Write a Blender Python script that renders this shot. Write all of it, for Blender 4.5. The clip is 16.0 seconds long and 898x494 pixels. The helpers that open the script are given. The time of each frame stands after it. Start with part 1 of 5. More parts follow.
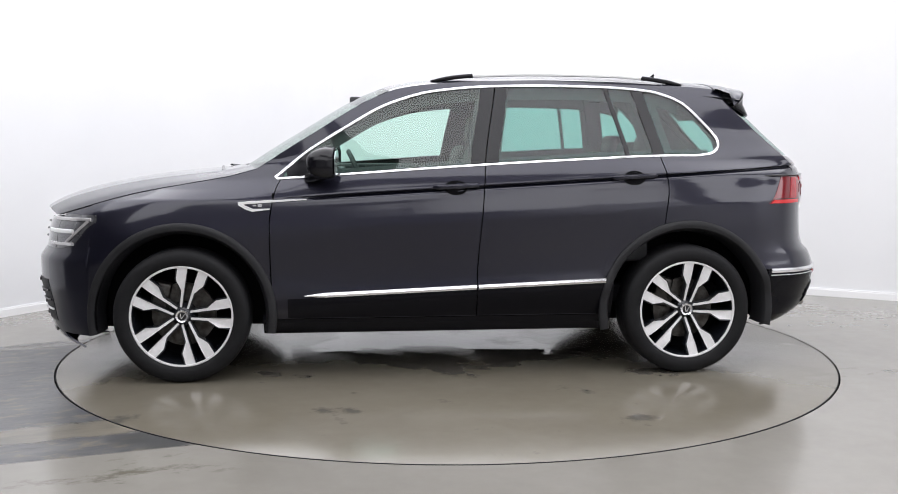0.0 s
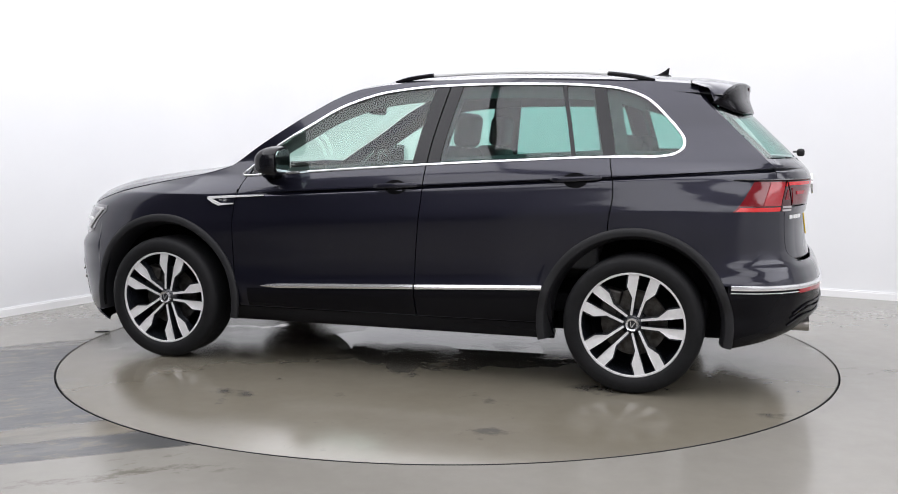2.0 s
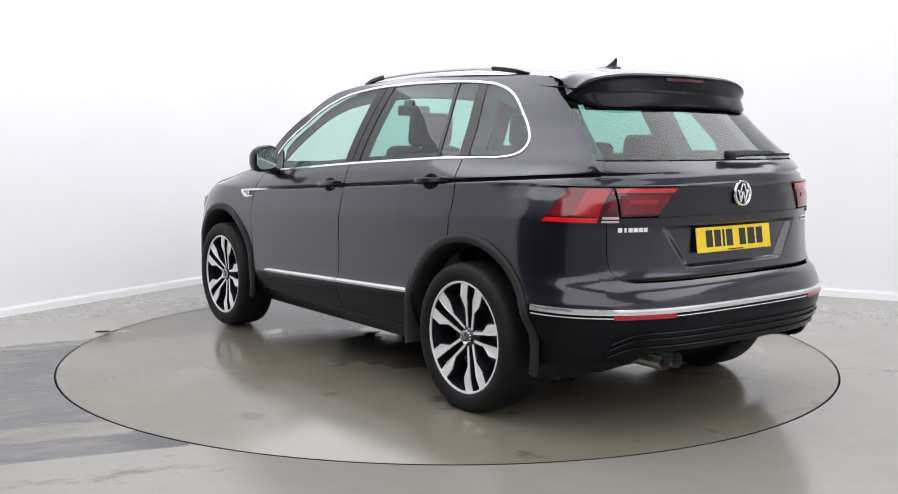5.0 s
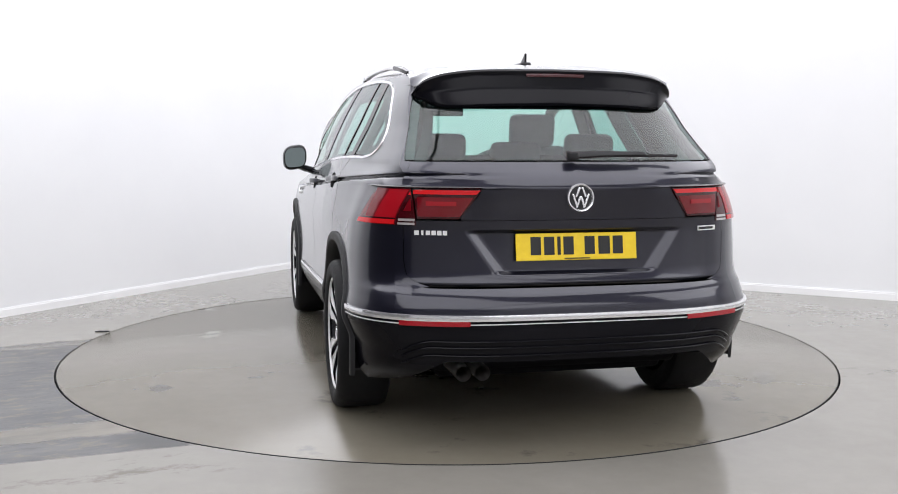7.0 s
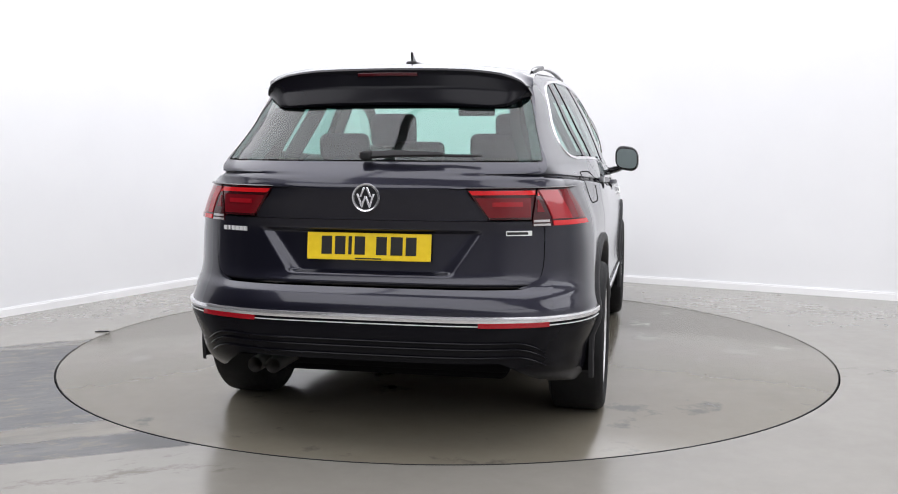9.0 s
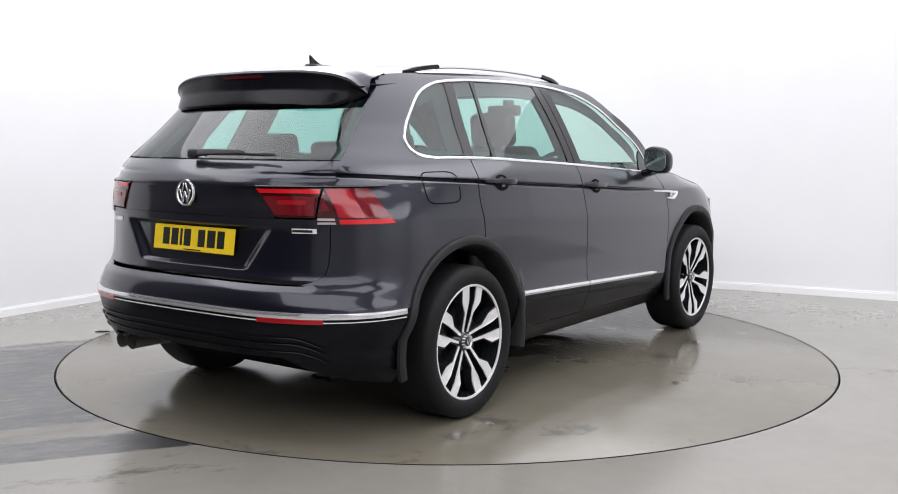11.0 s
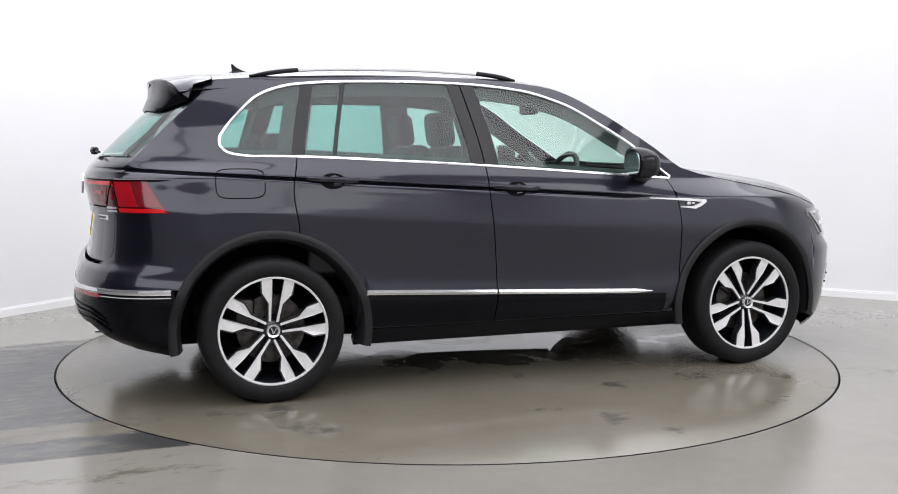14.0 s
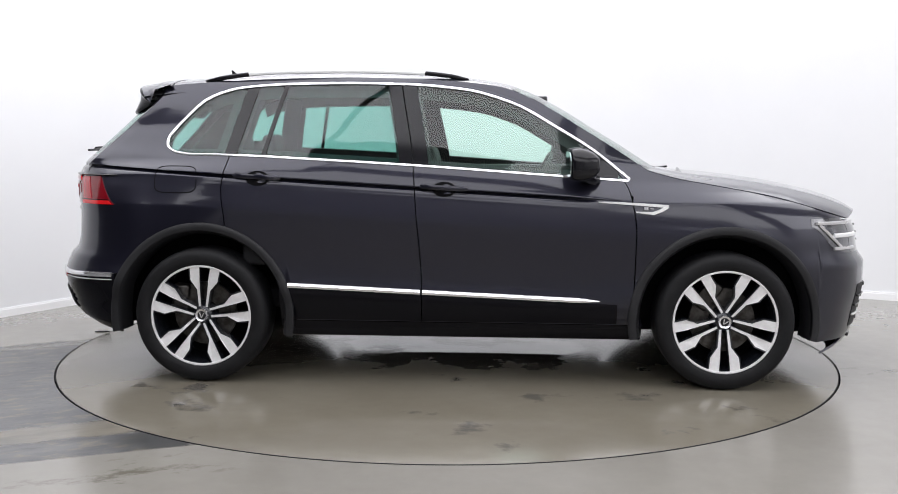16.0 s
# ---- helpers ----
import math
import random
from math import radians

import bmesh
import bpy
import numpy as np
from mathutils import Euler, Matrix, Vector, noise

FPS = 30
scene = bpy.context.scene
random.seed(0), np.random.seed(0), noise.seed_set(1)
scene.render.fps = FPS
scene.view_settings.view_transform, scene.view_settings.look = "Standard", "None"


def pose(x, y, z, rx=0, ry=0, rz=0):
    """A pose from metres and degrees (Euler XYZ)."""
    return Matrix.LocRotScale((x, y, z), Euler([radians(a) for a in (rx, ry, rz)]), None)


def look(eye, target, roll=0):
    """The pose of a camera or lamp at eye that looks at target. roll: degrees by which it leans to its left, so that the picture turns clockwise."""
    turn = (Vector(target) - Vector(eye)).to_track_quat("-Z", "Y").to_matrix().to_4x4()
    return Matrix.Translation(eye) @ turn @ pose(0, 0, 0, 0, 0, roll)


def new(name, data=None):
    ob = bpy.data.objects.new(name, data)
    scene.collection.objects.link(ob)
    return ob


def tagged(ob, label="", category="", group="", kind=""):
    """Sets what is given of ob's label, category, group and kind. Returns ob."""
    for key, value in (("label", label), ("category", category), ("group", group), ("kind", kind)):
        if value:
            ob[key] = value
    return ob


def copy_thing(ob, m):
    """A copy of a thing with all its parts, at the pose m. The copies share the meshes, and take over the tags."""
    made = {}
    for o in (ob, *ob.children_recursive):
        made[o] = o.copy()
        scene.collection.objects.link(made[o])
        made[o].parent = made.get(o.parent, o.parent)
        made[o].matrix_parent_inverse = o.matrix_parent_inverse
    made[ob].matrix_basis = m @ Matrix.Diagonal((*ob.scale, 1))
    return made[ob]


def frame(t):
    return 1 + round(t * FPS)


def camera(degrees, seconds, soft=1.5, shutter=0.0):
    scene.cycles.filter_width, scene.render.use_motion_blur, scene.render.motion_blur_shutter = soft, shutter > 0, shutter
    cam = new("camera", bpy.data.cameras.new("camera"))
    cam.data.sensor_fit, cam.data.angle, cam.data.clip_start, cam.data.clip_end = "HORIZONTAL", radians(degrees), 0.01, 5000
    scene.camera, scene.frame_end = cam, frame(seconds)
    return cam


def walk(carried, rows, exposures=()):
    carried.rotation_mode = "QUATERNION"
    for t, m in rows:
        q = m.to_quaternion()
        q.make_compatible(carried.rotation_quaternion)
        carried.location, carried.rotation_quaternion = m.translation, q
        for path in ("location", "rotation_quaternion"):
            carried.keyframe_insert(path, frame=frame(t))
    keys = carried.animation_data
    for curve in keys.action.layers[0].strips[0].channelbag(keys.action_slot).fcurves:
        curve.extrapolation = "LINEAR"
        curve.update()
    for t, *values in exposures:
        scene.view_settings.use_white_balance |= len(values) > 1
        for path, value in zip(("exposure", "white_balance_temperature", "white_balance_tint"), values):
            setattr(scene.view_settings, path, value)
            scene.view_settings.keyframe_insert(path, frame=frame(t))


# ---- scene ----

# ---- camera: stands still on a tripod ----
cam = camera(48.81, 16.0, soft=0.95)
EYE = Vector((0.0, -5.993, 1.262))
AIM = EYE + Vector((math.sin(radians(0.069)), math.cos(radians(0.069)), math.tan(radians(-6.202))))
walk(cam, [(0.0, look(EYE, AIM, 0.189)), (16.0, look(EYE, AIM, 0.189))])

# ---- world and light ----
world = bpy.data.worlds.new("studio_world")
world.use_nodes = True
world.node_tree.nodes["Background"].inputs[0].default_value = (0.9, 0.92, 1.0, 1)
world.node_tree.nodes["Background"].inputs[1].default_value = 0.02
scene.world = world
scene.view_settings.exposure = 0.0

ROOM_Z = 3.6


def panel_lamp(x, y, sx, sy, rz, watts, colour=(0.985, 0.985, 1.03)):
    data = bpy.data.lights.new("unseen_ceiling_lamp", "AREA")
    data.shape, data.size, data.size_y, data.energy, data.color = "RECTANGLE", sx, sy, watts, colour
    ob = new("unseen_ceiling_lamp", data)
    ob.matrix_world = pose(x, y, ROOM_Z - 0.06, 0, 0, rz)
    return ob


WALL_TURN = 60.5
# the last two panels are unseen extras, added to brighten back and right walls
for px, py, sx, sy, w in ((-1.55, 0.95, 8.0, 4.0, 295), (2.365, -0.246, 8.0, 3.85, 262), (-0.99, -7.02, 4.8, 7.2, 255), (3.76, -9.70, 4.8, 3.1, 120), (6.6, -3.74, 5.0, 4.2, 200)):
    panel_lamp(px, py, sx, sy, WALL_TURN, w)


# ---- materials ----
def material(name, base=(0.8, 0.8, 0.8), rough=0.5, metal=0.0, coat=0.0, coat_rough=0.03, spec=0.5):
    m = bpy.data.materials.new(name)
    m.use_nodes = True
    b = m.node_tree.nodes["Principled BSDF"]
    b.inputs["Base Color"].default_value = (*base, 1)
    b.inputs["Roughness"].default_value = rough
    b.inputs["Metallic"].default_value = metal
    b.inputs["Coat Weight"].default_value = coat
    b.inputs["Coat Roughness"].default_value = coat_rough
    b.inputs["Specular IOR Level"].default_value = spec
    return m


def nodes(m):
    return m.node_tree.nodes, m.node_tree.links, m.node_tree.nodes["Principled BSDF"]


def noise_node(m, scale, detail=4.0, rough=0.55, stretch=None):
    n, l, b = nodes(m)
    tc = n.new("ShaderNodeTexCoord")
    t = n.new("ShaderNodeTexNoise")
    t.inputs["Scale"].default_value, t.inputs["Detail"].default_value, t.inputs["Roughness"].default_value = scale, detail, rough
    if stretch:
        mp = n.new("ShaderNodeMapping")
        mp.inputs["Scale"].default_value = stretch
        l.new(tc.outputs["Object"], mp.inputs["Vector"])
        l.new(mp.outputs["Vector"], t.inputs["Vector"])
    else:
        l.new(tc.outputs["Object"], t.inputs["Vector"])
    return t


def ramp(m, source, lo, hi, a, b):
    """Map a value from lo..hi to colours a..b."""
    n, l, _ = nodes(m)
    r = n.new("ShaderNodeValToRGB")
    r.color_ramp.elements[0].position, r.color_ramp.elements[1].position = lo, hi
    r.color_ramp.elements[0].color, r.color_ramp.elements[1].color = (*a, 1), (*b, 1)
    l.new(source, r.inputs[0])
    return r.outputs[0]


def grey(v):
    return (v, v, v)


def vary(m, scale, a, b, ra=None, rb=None, bump=0.0, bump_scale=200, lo=0.35, hi=0.65):
    """Two colours and two roughnesses over a noise, and a fine relief."""
    n, l, p = nodes(m)
    t = noise_node(m, scale)
    l.new(ramp(m, t.outputs["Fac"], lo, hi, a, b), p.inputs["Base Color"])
    if ra is not None:
        l.new(ramp(m, t.outputs["Fac"], lo, hi, grey(ra), grey(rb)), p.inputs["Roughness"])
    if bump:
        f = noise_node(m, bump_scale, 3)
        bp = n.new("ShaderNodeBump")
        bp.inputs["Strength"].default_value, bp.inputs["Distance"].default_value = bump, 0.002
        l.new(f.outputs["Fac"], bp.inputs["Height"])
        l.new(bp.outputs[0], p.inputs["Normal"])
    return m


def glass(name, tint, gloss_rough=0.0):
    """A thin tinted pane: the light goes straight through, the gloss follows the angle."""
    m = bpy.data.materials.new(name)
    m.use_nodes = True
    n, l = m.node_tree.nodes, m.node_tree.links
    n.remove(n["Principled BSDF"])
    tr, gl, mix, fr, pw, ad = (n.new(k) for k in ("ShaderNodeBsdfTransparent", "ShaderNodeBsdfGlossy", "ShaderNodeMixShader", "ShaderNodeLayerWeight", "ShaderNodeMath", "ShaderNodeMath"))
    tr.inputs[0].default_value = (*tint, 1)
    gl.inputs["Roughness"].default_value = gloss_rough
    fr.inputs[0].default_value = 0.5
    pw.operation, ad.operation = "POWER", "MULTIPLY_ADD"
    pw.inputs[1].default_value, ad.inputs[1].default_value, ad.inputs[2].default_value = 4.3, 0.85, 0.064
    l.new(fr.outputs["Facing"], pw.inputs[0])
    l.new(pw.outputs[0], ad.inputs[0])
    l.new(ad.outputs[0], mix.inputs[0])
    l.new(tr.outputs[0], mix.inputs[1])
    l.new(gl.outputs[0], mix.inputs[2])
    l.new(mix.outputs[0], n["Material Output"].inputs[0])
    return m


PAINT = material("black_pearl_paint", (0.012, 0.011, 0.024), 0.36, 0.7, 1.0, 0.085)
vary(PAINT, 900, (0.0080, 0.0080, 0.0170), (0.0126, 0.0124, 0.0268))
CLADDING = vary(material("matt_black_plastic", (0.018, 0.018, 0.021), 0.5, spec=0.35), 6, (0.009, 0.009, 0.0105), (0.014, 0.014, 0.016), 0.5, 0.6, 0.25, 900)
BLACK_PLASTIC = material("gloss_black_plastic", (0.005, 0.0048, 0.007), 0.22, 0.0, spec=0.14)
TRIM = material("gloss_black_trim", (0.007, 0.007, 0.009), 0.14, spec=0.33)
DARK = material("dark_underbody", (0.005, 0.005, 0.006), 0.9, spec=0.08)
CHROME = material("polished_chrome", (0.85, 0.85, 0.87), 0.12, 0.8)
SATIN = material("satin_aluminium", (0.9, 0.9, 0.9), 0.28, 0.25)
MACHINED = vary(material("machined_alloy", (0.72, 0.72, 0.73), 0.32, 0.15), 60, (0.76, 0.75, 0.755), (0.82, 0.81, 0.815), 0.28, 0.36)
RIM_BLACK = material("dark_wheel_paint", (0.018, 0.02, 0.026), 0.25, 0.3, 0.6)
RUBBER = vary(material("tyre_rubber", (0.008, 0.008, 0.009), 0.62, spec=0.22), 40, (0.006, 0.006, 0.007), (0.011, 0.011, 0.012), 0.55, 0.7, 0.3, 500)
STEEL = vary(material("brake_steel", (0.2, 0.19, 0.18), 0.4, 0.9), 30, (0.045, 0.040, 0.036), (0.10, 0.095, 0.09))
CLOTH = vary(material("dark_seat_leather", (0.018, 0.018, 0.02), 0.55), 25, (0.014, 0.014, 0.016), (0.024, 0.024, 0.027), 0.5, 0.65, 0.3, 400)
RED = material("red_lamp_lens", (0.33, 0.005, 0.012), 0.15, 0.0, 0.5, 0.06)
RED_MID = material("smoked_red_lamp_lens", (0.15, 0.003, 0.008), 0.12, 0.0, 0.5, 0.06)
RED_DARK = material("deep_red_lamp_lens", (0.05, 0.0015, 0.004), 0.15, 0.0, 0.5, 0.06)
RED_BRIGHT = material("bright_red_light_bar", (0.62, 0.010, 0.014), 0.15, 0.0, 0.5, 0.06)
CLEAR = material("clear_lamp_lens", (0.55, 0.54, 0.54), 0.1, 0.4, 1.0, 0.02)
LAMP_DARK = material("headlamp_inner_black", (0.02, 0.02, 0.022), 0.2, 0.3)
HEAD_LENS = vary(material("grey_headlamp_lens", (0.2, 0.2, 0.21), 0.12, 0.5, 1.0, 0.02), 12, (0.035, 0.035, 0.04), (0.14, 0.14, 0.15))
PLATE = vary(material("yellow_plate", (0.85, 0.62, 0.02), 0.3), 30, (0.80, 0.56, 0.012), (0.86, 0.62, 0.02))
INK = material("black_print", (0.008, 0.008, 0.009), 0.4)
EXHAUST = material("exhaust_steel", (0.38, 0.36, 0.34), 0.3, 0.9)
GLASS_FRONT = glass("green_tinted_glass", (0.76, 0.94, 0.87))
GLASS_REAR = glass("privacy_glass", (0.42, 0.70, 0.64))
GLASS_TAIL = glass("tailgate_glass", (0.46, 0.72, 0.66))
GLASS_LAMP = glass("clear_headlamp_glass", (0.95, 0.96, 0.97))
MIRROR_GLASS = material("mirror_glass", (0.40, 0.48, 0.48), 0.06, 1.0)

WALL = vary(material("white_wall_paint", (0.84, 0.84, 0.85), 0.6), 0.7, (0.755, 0.758, 0.775), (0.79, 0.793, 0.805), None, None, 0.05, 60)
SKIRT = material("white_gloss_skirting", (0.85, 0.85, 0.855), 0.3)
BACK_WALL = vary(material("grey_back_wall", (0.75, 0.75, 0.76), 0.7), 0.8, (0.72, 0.72, 0.73), (0.80, 0.80, 0.81))
GREY_WALL = vary(material("mid_grey_wall", (0.5, 0.5, 0.51), 0.7), 0.8, (0.46, 0.46, 0.47), (0.54, 0.54, 0.55))
DARK_WALL = vary(material("charcoal_curtain_wall", (0.03, 0.03, 0.032), 0.8), 1.2, (0.022, 0.022, 0.024), (0.04, 0.04, 0.043))
CEILING = vary(material("grey_ceiling", (0.45, 0.45, 0.45), 0.7), 0.8, (0.42, 0.42, 0.42), (0.48, 0.48, 0.48))


def floor_material(name, stained):
    """Grey resin floor with a soft sheen, worn and damp in places."""
    m = material(name, (0.3, 0.29, 0.28), 0.25)
    n, l, p = nodes(m)
    big = noise_node(m, 0.9, 5)
    fine = noise_node(m, 9.0, 6, 0.65)
    pale, deep = ((0.212, 0.201, 0.178), (0.254, 0.242, 0.217)) if stained else ((0.138, 0.123, 0.095), (0.174, 0.158, 0.127))
    c1 = ramp(m, big.outputs["Fac"], 0.3, 0.7, pale, deep)
    p.inputs["IOR"].default_value = 1.6 if stained else 1.72
    c2 = ramp(m, fine.outputs["Fac"], 0.3, 0.75, (0.86, 0.86, 0.86), (1.05, 1.05, 1.05))
    mul = n.new("ShaderNodeMix")
    mul.data_type, mul.blend_type = "RGBA", "MULTIPLY"
    mul.inputs["Factor"].default_value = 0.4
    l.new(c1, mul.inputs["A"])
    l.new(c2, mul.inputs["B"])
    colour = mul.outputs["Result"]
    l.new(ramp(m, fine.outputs["Fac"], 0.3, 0.7, grey(0.165), grey(0.215)), p.inputs["Roughness"])
    if stained:
        # two bands of worn grey paint beside the turntable, with ragged ends
        tc = n.new("ShaderNodeTexCoord")
        mp = n.new("ShaderNodeMapping")
        mp.vector_type = "POINT"
        mp.inputs["Rotation"].default_value = (0, 0, radians(-25))
        l.new(tc.outputs["Object"], mp.inputs["Vector"])
        sep = n.new("ShaderNodeSeparateXYZ")
        l.new(mp.outputs[0], sep.inputs[0])
        edge = noise_node(m, 3.5, 5)

        def math_node(op, a, b):
            k = n.new("ShaderNodeMath")
            k.operation = op
            for i, v in enumerate((a, b)):
                if isinstance(v, (int, float)):
                    k.inputs[i].default_value = v
                else:
                    l.new(v, k.inputs[i])
            return k.outputs[0]

        wob = math_node("MULTIPLY", math_node("SUBTRACT", edge.outputs["Fac"], 0.5), 0.22)
        q = math_node("ADD", sep.outputs["Y"], wob)
        s = math_node("ADD", sep.outputs["X"], wob)

        def band(lo, hi):
            a = math_node("MULTIPLY", math_node("SUBTRACT", q, lo), 22.0)
            b = math_node("MULTIPLY", math_node("SUBTRACT", hi, q), 22.0)
            k = n.new("ShaderNodeClamp")
            l.new(math_node("MINIMUM", a, b), k.inputs[0])
            return k.outputs[0]

        both = math_node("MAXIMUM", band(-0.86, 0.97), band(-1.70, -1.03))
        # the near band stops at a straight masked line
        line = n.new("ShaderNodeClamp")
        l.new(math_node("MULTIPLY", math_node("ADD", math_node("ADD", sep.outputs["Y"], math_node("MULTIPLY", sep.outputs["X"], 0.0786)), 1.520), 70.0), line.inputs[0])
        end = n.new("ShaderNodeClamp")
        l.new(math_node("MULTIPLY", math_node("SUBTRACT", -1.72, s), 9.0), end.inputs[0])
        mask = math_node("MULTIPLY", math_node("MULTIPLY", both, end.outputs[0]), line.outputs[0])
        # long streaks of wear in the paint, tan where it is thin, dark where it is damp
        def blend(fac, a, b):
            k = n.new("ShaderNodeMix")
            k.data_type = "RGBA"
            l.new(fac, k.inputs["Factor"])
            for sock, v in (("A", a), ("B", b)):
                if isinstance(v, tuple):
                    k.inputs[sock].default_value = (*v, 1)
                else:
                    l.new(v, k.inputs[sock])
            return k.outputs["Result"]

        def streak_noise(scale, along, detail):
            sm = n.new("ShaderNodeMapping")
            sm.inputs["Scale"].default_value = (along, 1, 1)
            l.new(mp.outputs[0], sm.inputs["Vector"])
            k = n.new("ShaderNodeTexNoise")
            k.inputs["Scale"].default_value, k.inputs["Detail"].default_value, k.inputs["Roughness"].default_value = scale, detail, 0.7
            l.new(sm.outputs[0], k.inputs["Vector"])
            return k.outputs["Fac"]
        worn = streak_noise(5.5, 0.30, 8)
        fleck = streak_noise(16.0, 0.5, 6)
        tone = blend(ramp(m, worn, 0.42, 0.60, grey(0.0), grey(1.0)), (0.058, 0.061, 0.070), (0.105, 0.106, 0.110))
        tone = blend(ramp(m, fleck, 0.52, 0.62, grey(0.0), grey(0.8)), tone, (0.180, 0.156, 0.112))
        tone = blend(ramp(m, fleck, 0.34, 0.44, grey(0.8), grey(0.0)), tone, (0.026, 0.027, 0.030))
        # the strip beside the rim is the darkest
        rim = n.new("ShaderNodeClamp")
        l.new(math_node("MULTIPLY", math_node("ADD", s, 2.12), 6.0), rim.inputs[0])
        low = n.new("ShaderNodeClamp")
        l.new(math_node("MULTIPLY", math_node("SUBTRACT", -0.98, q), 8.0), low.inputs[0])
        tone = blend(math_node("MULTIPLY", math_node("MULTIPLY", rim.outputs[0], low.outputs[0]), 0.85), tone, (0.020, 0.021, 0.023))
        # tan floor shows between the bands and past the far one
        between = math_node("MULTIPLY", math_node("MULTIPLY", band(-1.6, 1.12), end.outputs[0]), line.outputs[0])
        colour = blend(math_node("MULTIPLY", between, 0.8), colour, blend(ramp(m, worn, 0.4, 0.62, grey(0.0), grey(1.0)), (0.105, 0.098, 0.082), (0.185, 0.165, 0.128)))
        mask = math_node("MAXIMUM", mask, math_node("MULTIPLY", band(1.02, 1.11), end.outputs[0]))
        colour = blend(math_node("MULTIPLY", mask, 0.92), colour, tone)
        # olive smudges on the floor below the bands
        smudge = streak_noise(7.0, 0.45, 7)
        near_bands = math_node("MULTIPLY", band(-1.75, -1.40), ramp(m, smudge, 0.54, 0.64, grey(0.0), grey(0.75)))
        colour = blend(near_bands, colour, (0.095, 0.090, 0.062))
        rx = n.new("ShaderNodeMix")
        l.new(math_node("MULTIPLY", mask, 0.8), rx.inputs["Factor"])
        l.new(p.inputs["Roughness"].links[0].from_socket, rx.inputs["A"])
        rx.inputs["B"].default_value = 0.34
        l.new(rx.outputs["Result"], p.inputs["Roughness"])
    if not stained:
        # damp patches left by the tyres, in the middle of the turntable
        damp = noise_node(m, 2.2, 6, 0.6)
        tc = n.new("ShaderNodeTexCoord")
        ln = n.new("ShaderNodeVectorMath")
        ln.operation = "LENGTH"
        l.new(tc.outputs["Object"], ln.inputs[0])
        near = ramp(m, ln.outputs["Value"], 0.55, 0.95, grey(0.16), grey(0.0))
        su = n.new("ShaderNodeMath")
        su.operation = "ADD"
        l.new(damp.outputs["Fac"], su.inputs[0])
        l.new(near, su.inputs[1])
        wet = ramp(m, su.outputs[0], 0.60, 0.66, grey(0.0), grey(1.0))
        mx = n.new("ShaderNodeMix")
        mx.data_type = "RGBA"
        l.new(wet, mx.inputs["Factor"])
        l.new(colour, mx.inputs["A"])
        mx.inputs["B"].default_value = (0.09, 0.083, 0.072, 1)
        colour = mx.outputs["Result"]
        rx = n.new("ShaderNodeMix")
        l.new(wet, rx.inputs["Factor"])
        l.new(p.inputs["Roughness"].links[0].from_socket, rx.inputs["A"])
        rx.inputs["B"].default_value = 0.04
        l.new(rx.outputs["Result"], p.inputs["Roughness"])
    l.new(colour, p.inputs["Base Color"])
    bp = n.new("ShaderNodeBump")
    bp.inputs["Strength"].default_value, bp.inputs["Distance"].default_value = 0.015, 0.003
    l.new(fine.outputs["Fac"], bp.inputs["Height"])
    l.new(bp.outputs[0], p.inputs["Normal"])
    return m


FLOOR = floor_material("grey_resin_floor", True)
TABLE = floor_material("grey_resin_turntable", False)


# ---- mesh helpers ----
def mesh_object(name, bm, mat, smooth=True):
    me = bpy.data.meshes.new(name)
    bmesh.ops.recalc_face_normals(bm, faces=bm.faces) if len(bm.faces) < 20000 else None
    bm.to_mesh(me)
    bm.free()
    me.materials.append(mat)
    for f in me.polygons:
        f.use_smooth = smooth
    if smooth:
        me.set_sharp_from_angle(angle=radians(38))
    return new(name, me)


def part(name, bm, mat, parent, label="", smooth=True):
    ob = mesh_object(name, bm, mat, smooth)
    ob.parent = parent
    if label:
        tagged(ob, label)
    return ob


def mirrored(bm):
    for v in bm.verts:
        v.co.y = -v.co.y
    bmesh.ops.reverse_faces(bm, faces=bm.faces)
    return bm


def curve(*pts):
    """A smooth monotone curve through the points (t, value), held flat past both ends."""
    pts = sorted(pts)
    xs, ys = np.array([p[0] for p in pts], float), np.array([p[1] for p in pts], float)
    h, d = np.diff(xs), np.diff(ys) / np.diff(xs)
    m = np.zeros(len(xs))
    for i in range(1, len(xs) - 1):
        if d[i - 1] * d[i] > 0:
            w1, w2 = 2 * h[i] + h[i - 1], h[i] + 2 * h[i - 1]
            m[i] = (w1 + w2) / (w1 / d[i - 1] + w2 / d[i])
    m[0], m[-1] = d[0], d[-1]
    X, Y, M, Hh = list(map(float, xs)), list(map(float, ys)), list(map(float, m)), list(map(float, h))

    def f(x):
        if x <= X[0]:
            return Y[0]
        if x >= X[-1]:
            return Y[-1]
        i = 0
        while x > X[i + 1]:
            i += 1
        t = (x - X[i]) / Hh[i]
        return (Y[i] * (1 + 2 * t) * (1 - t) ** 2 + Hh[i] * M[i] * t * (1 - t) ** 2 + Y[i + 1] * t * t * (3 - 2 * t) - Hh[i] * M[i + 1] * t * t * (1 - t))
    return f


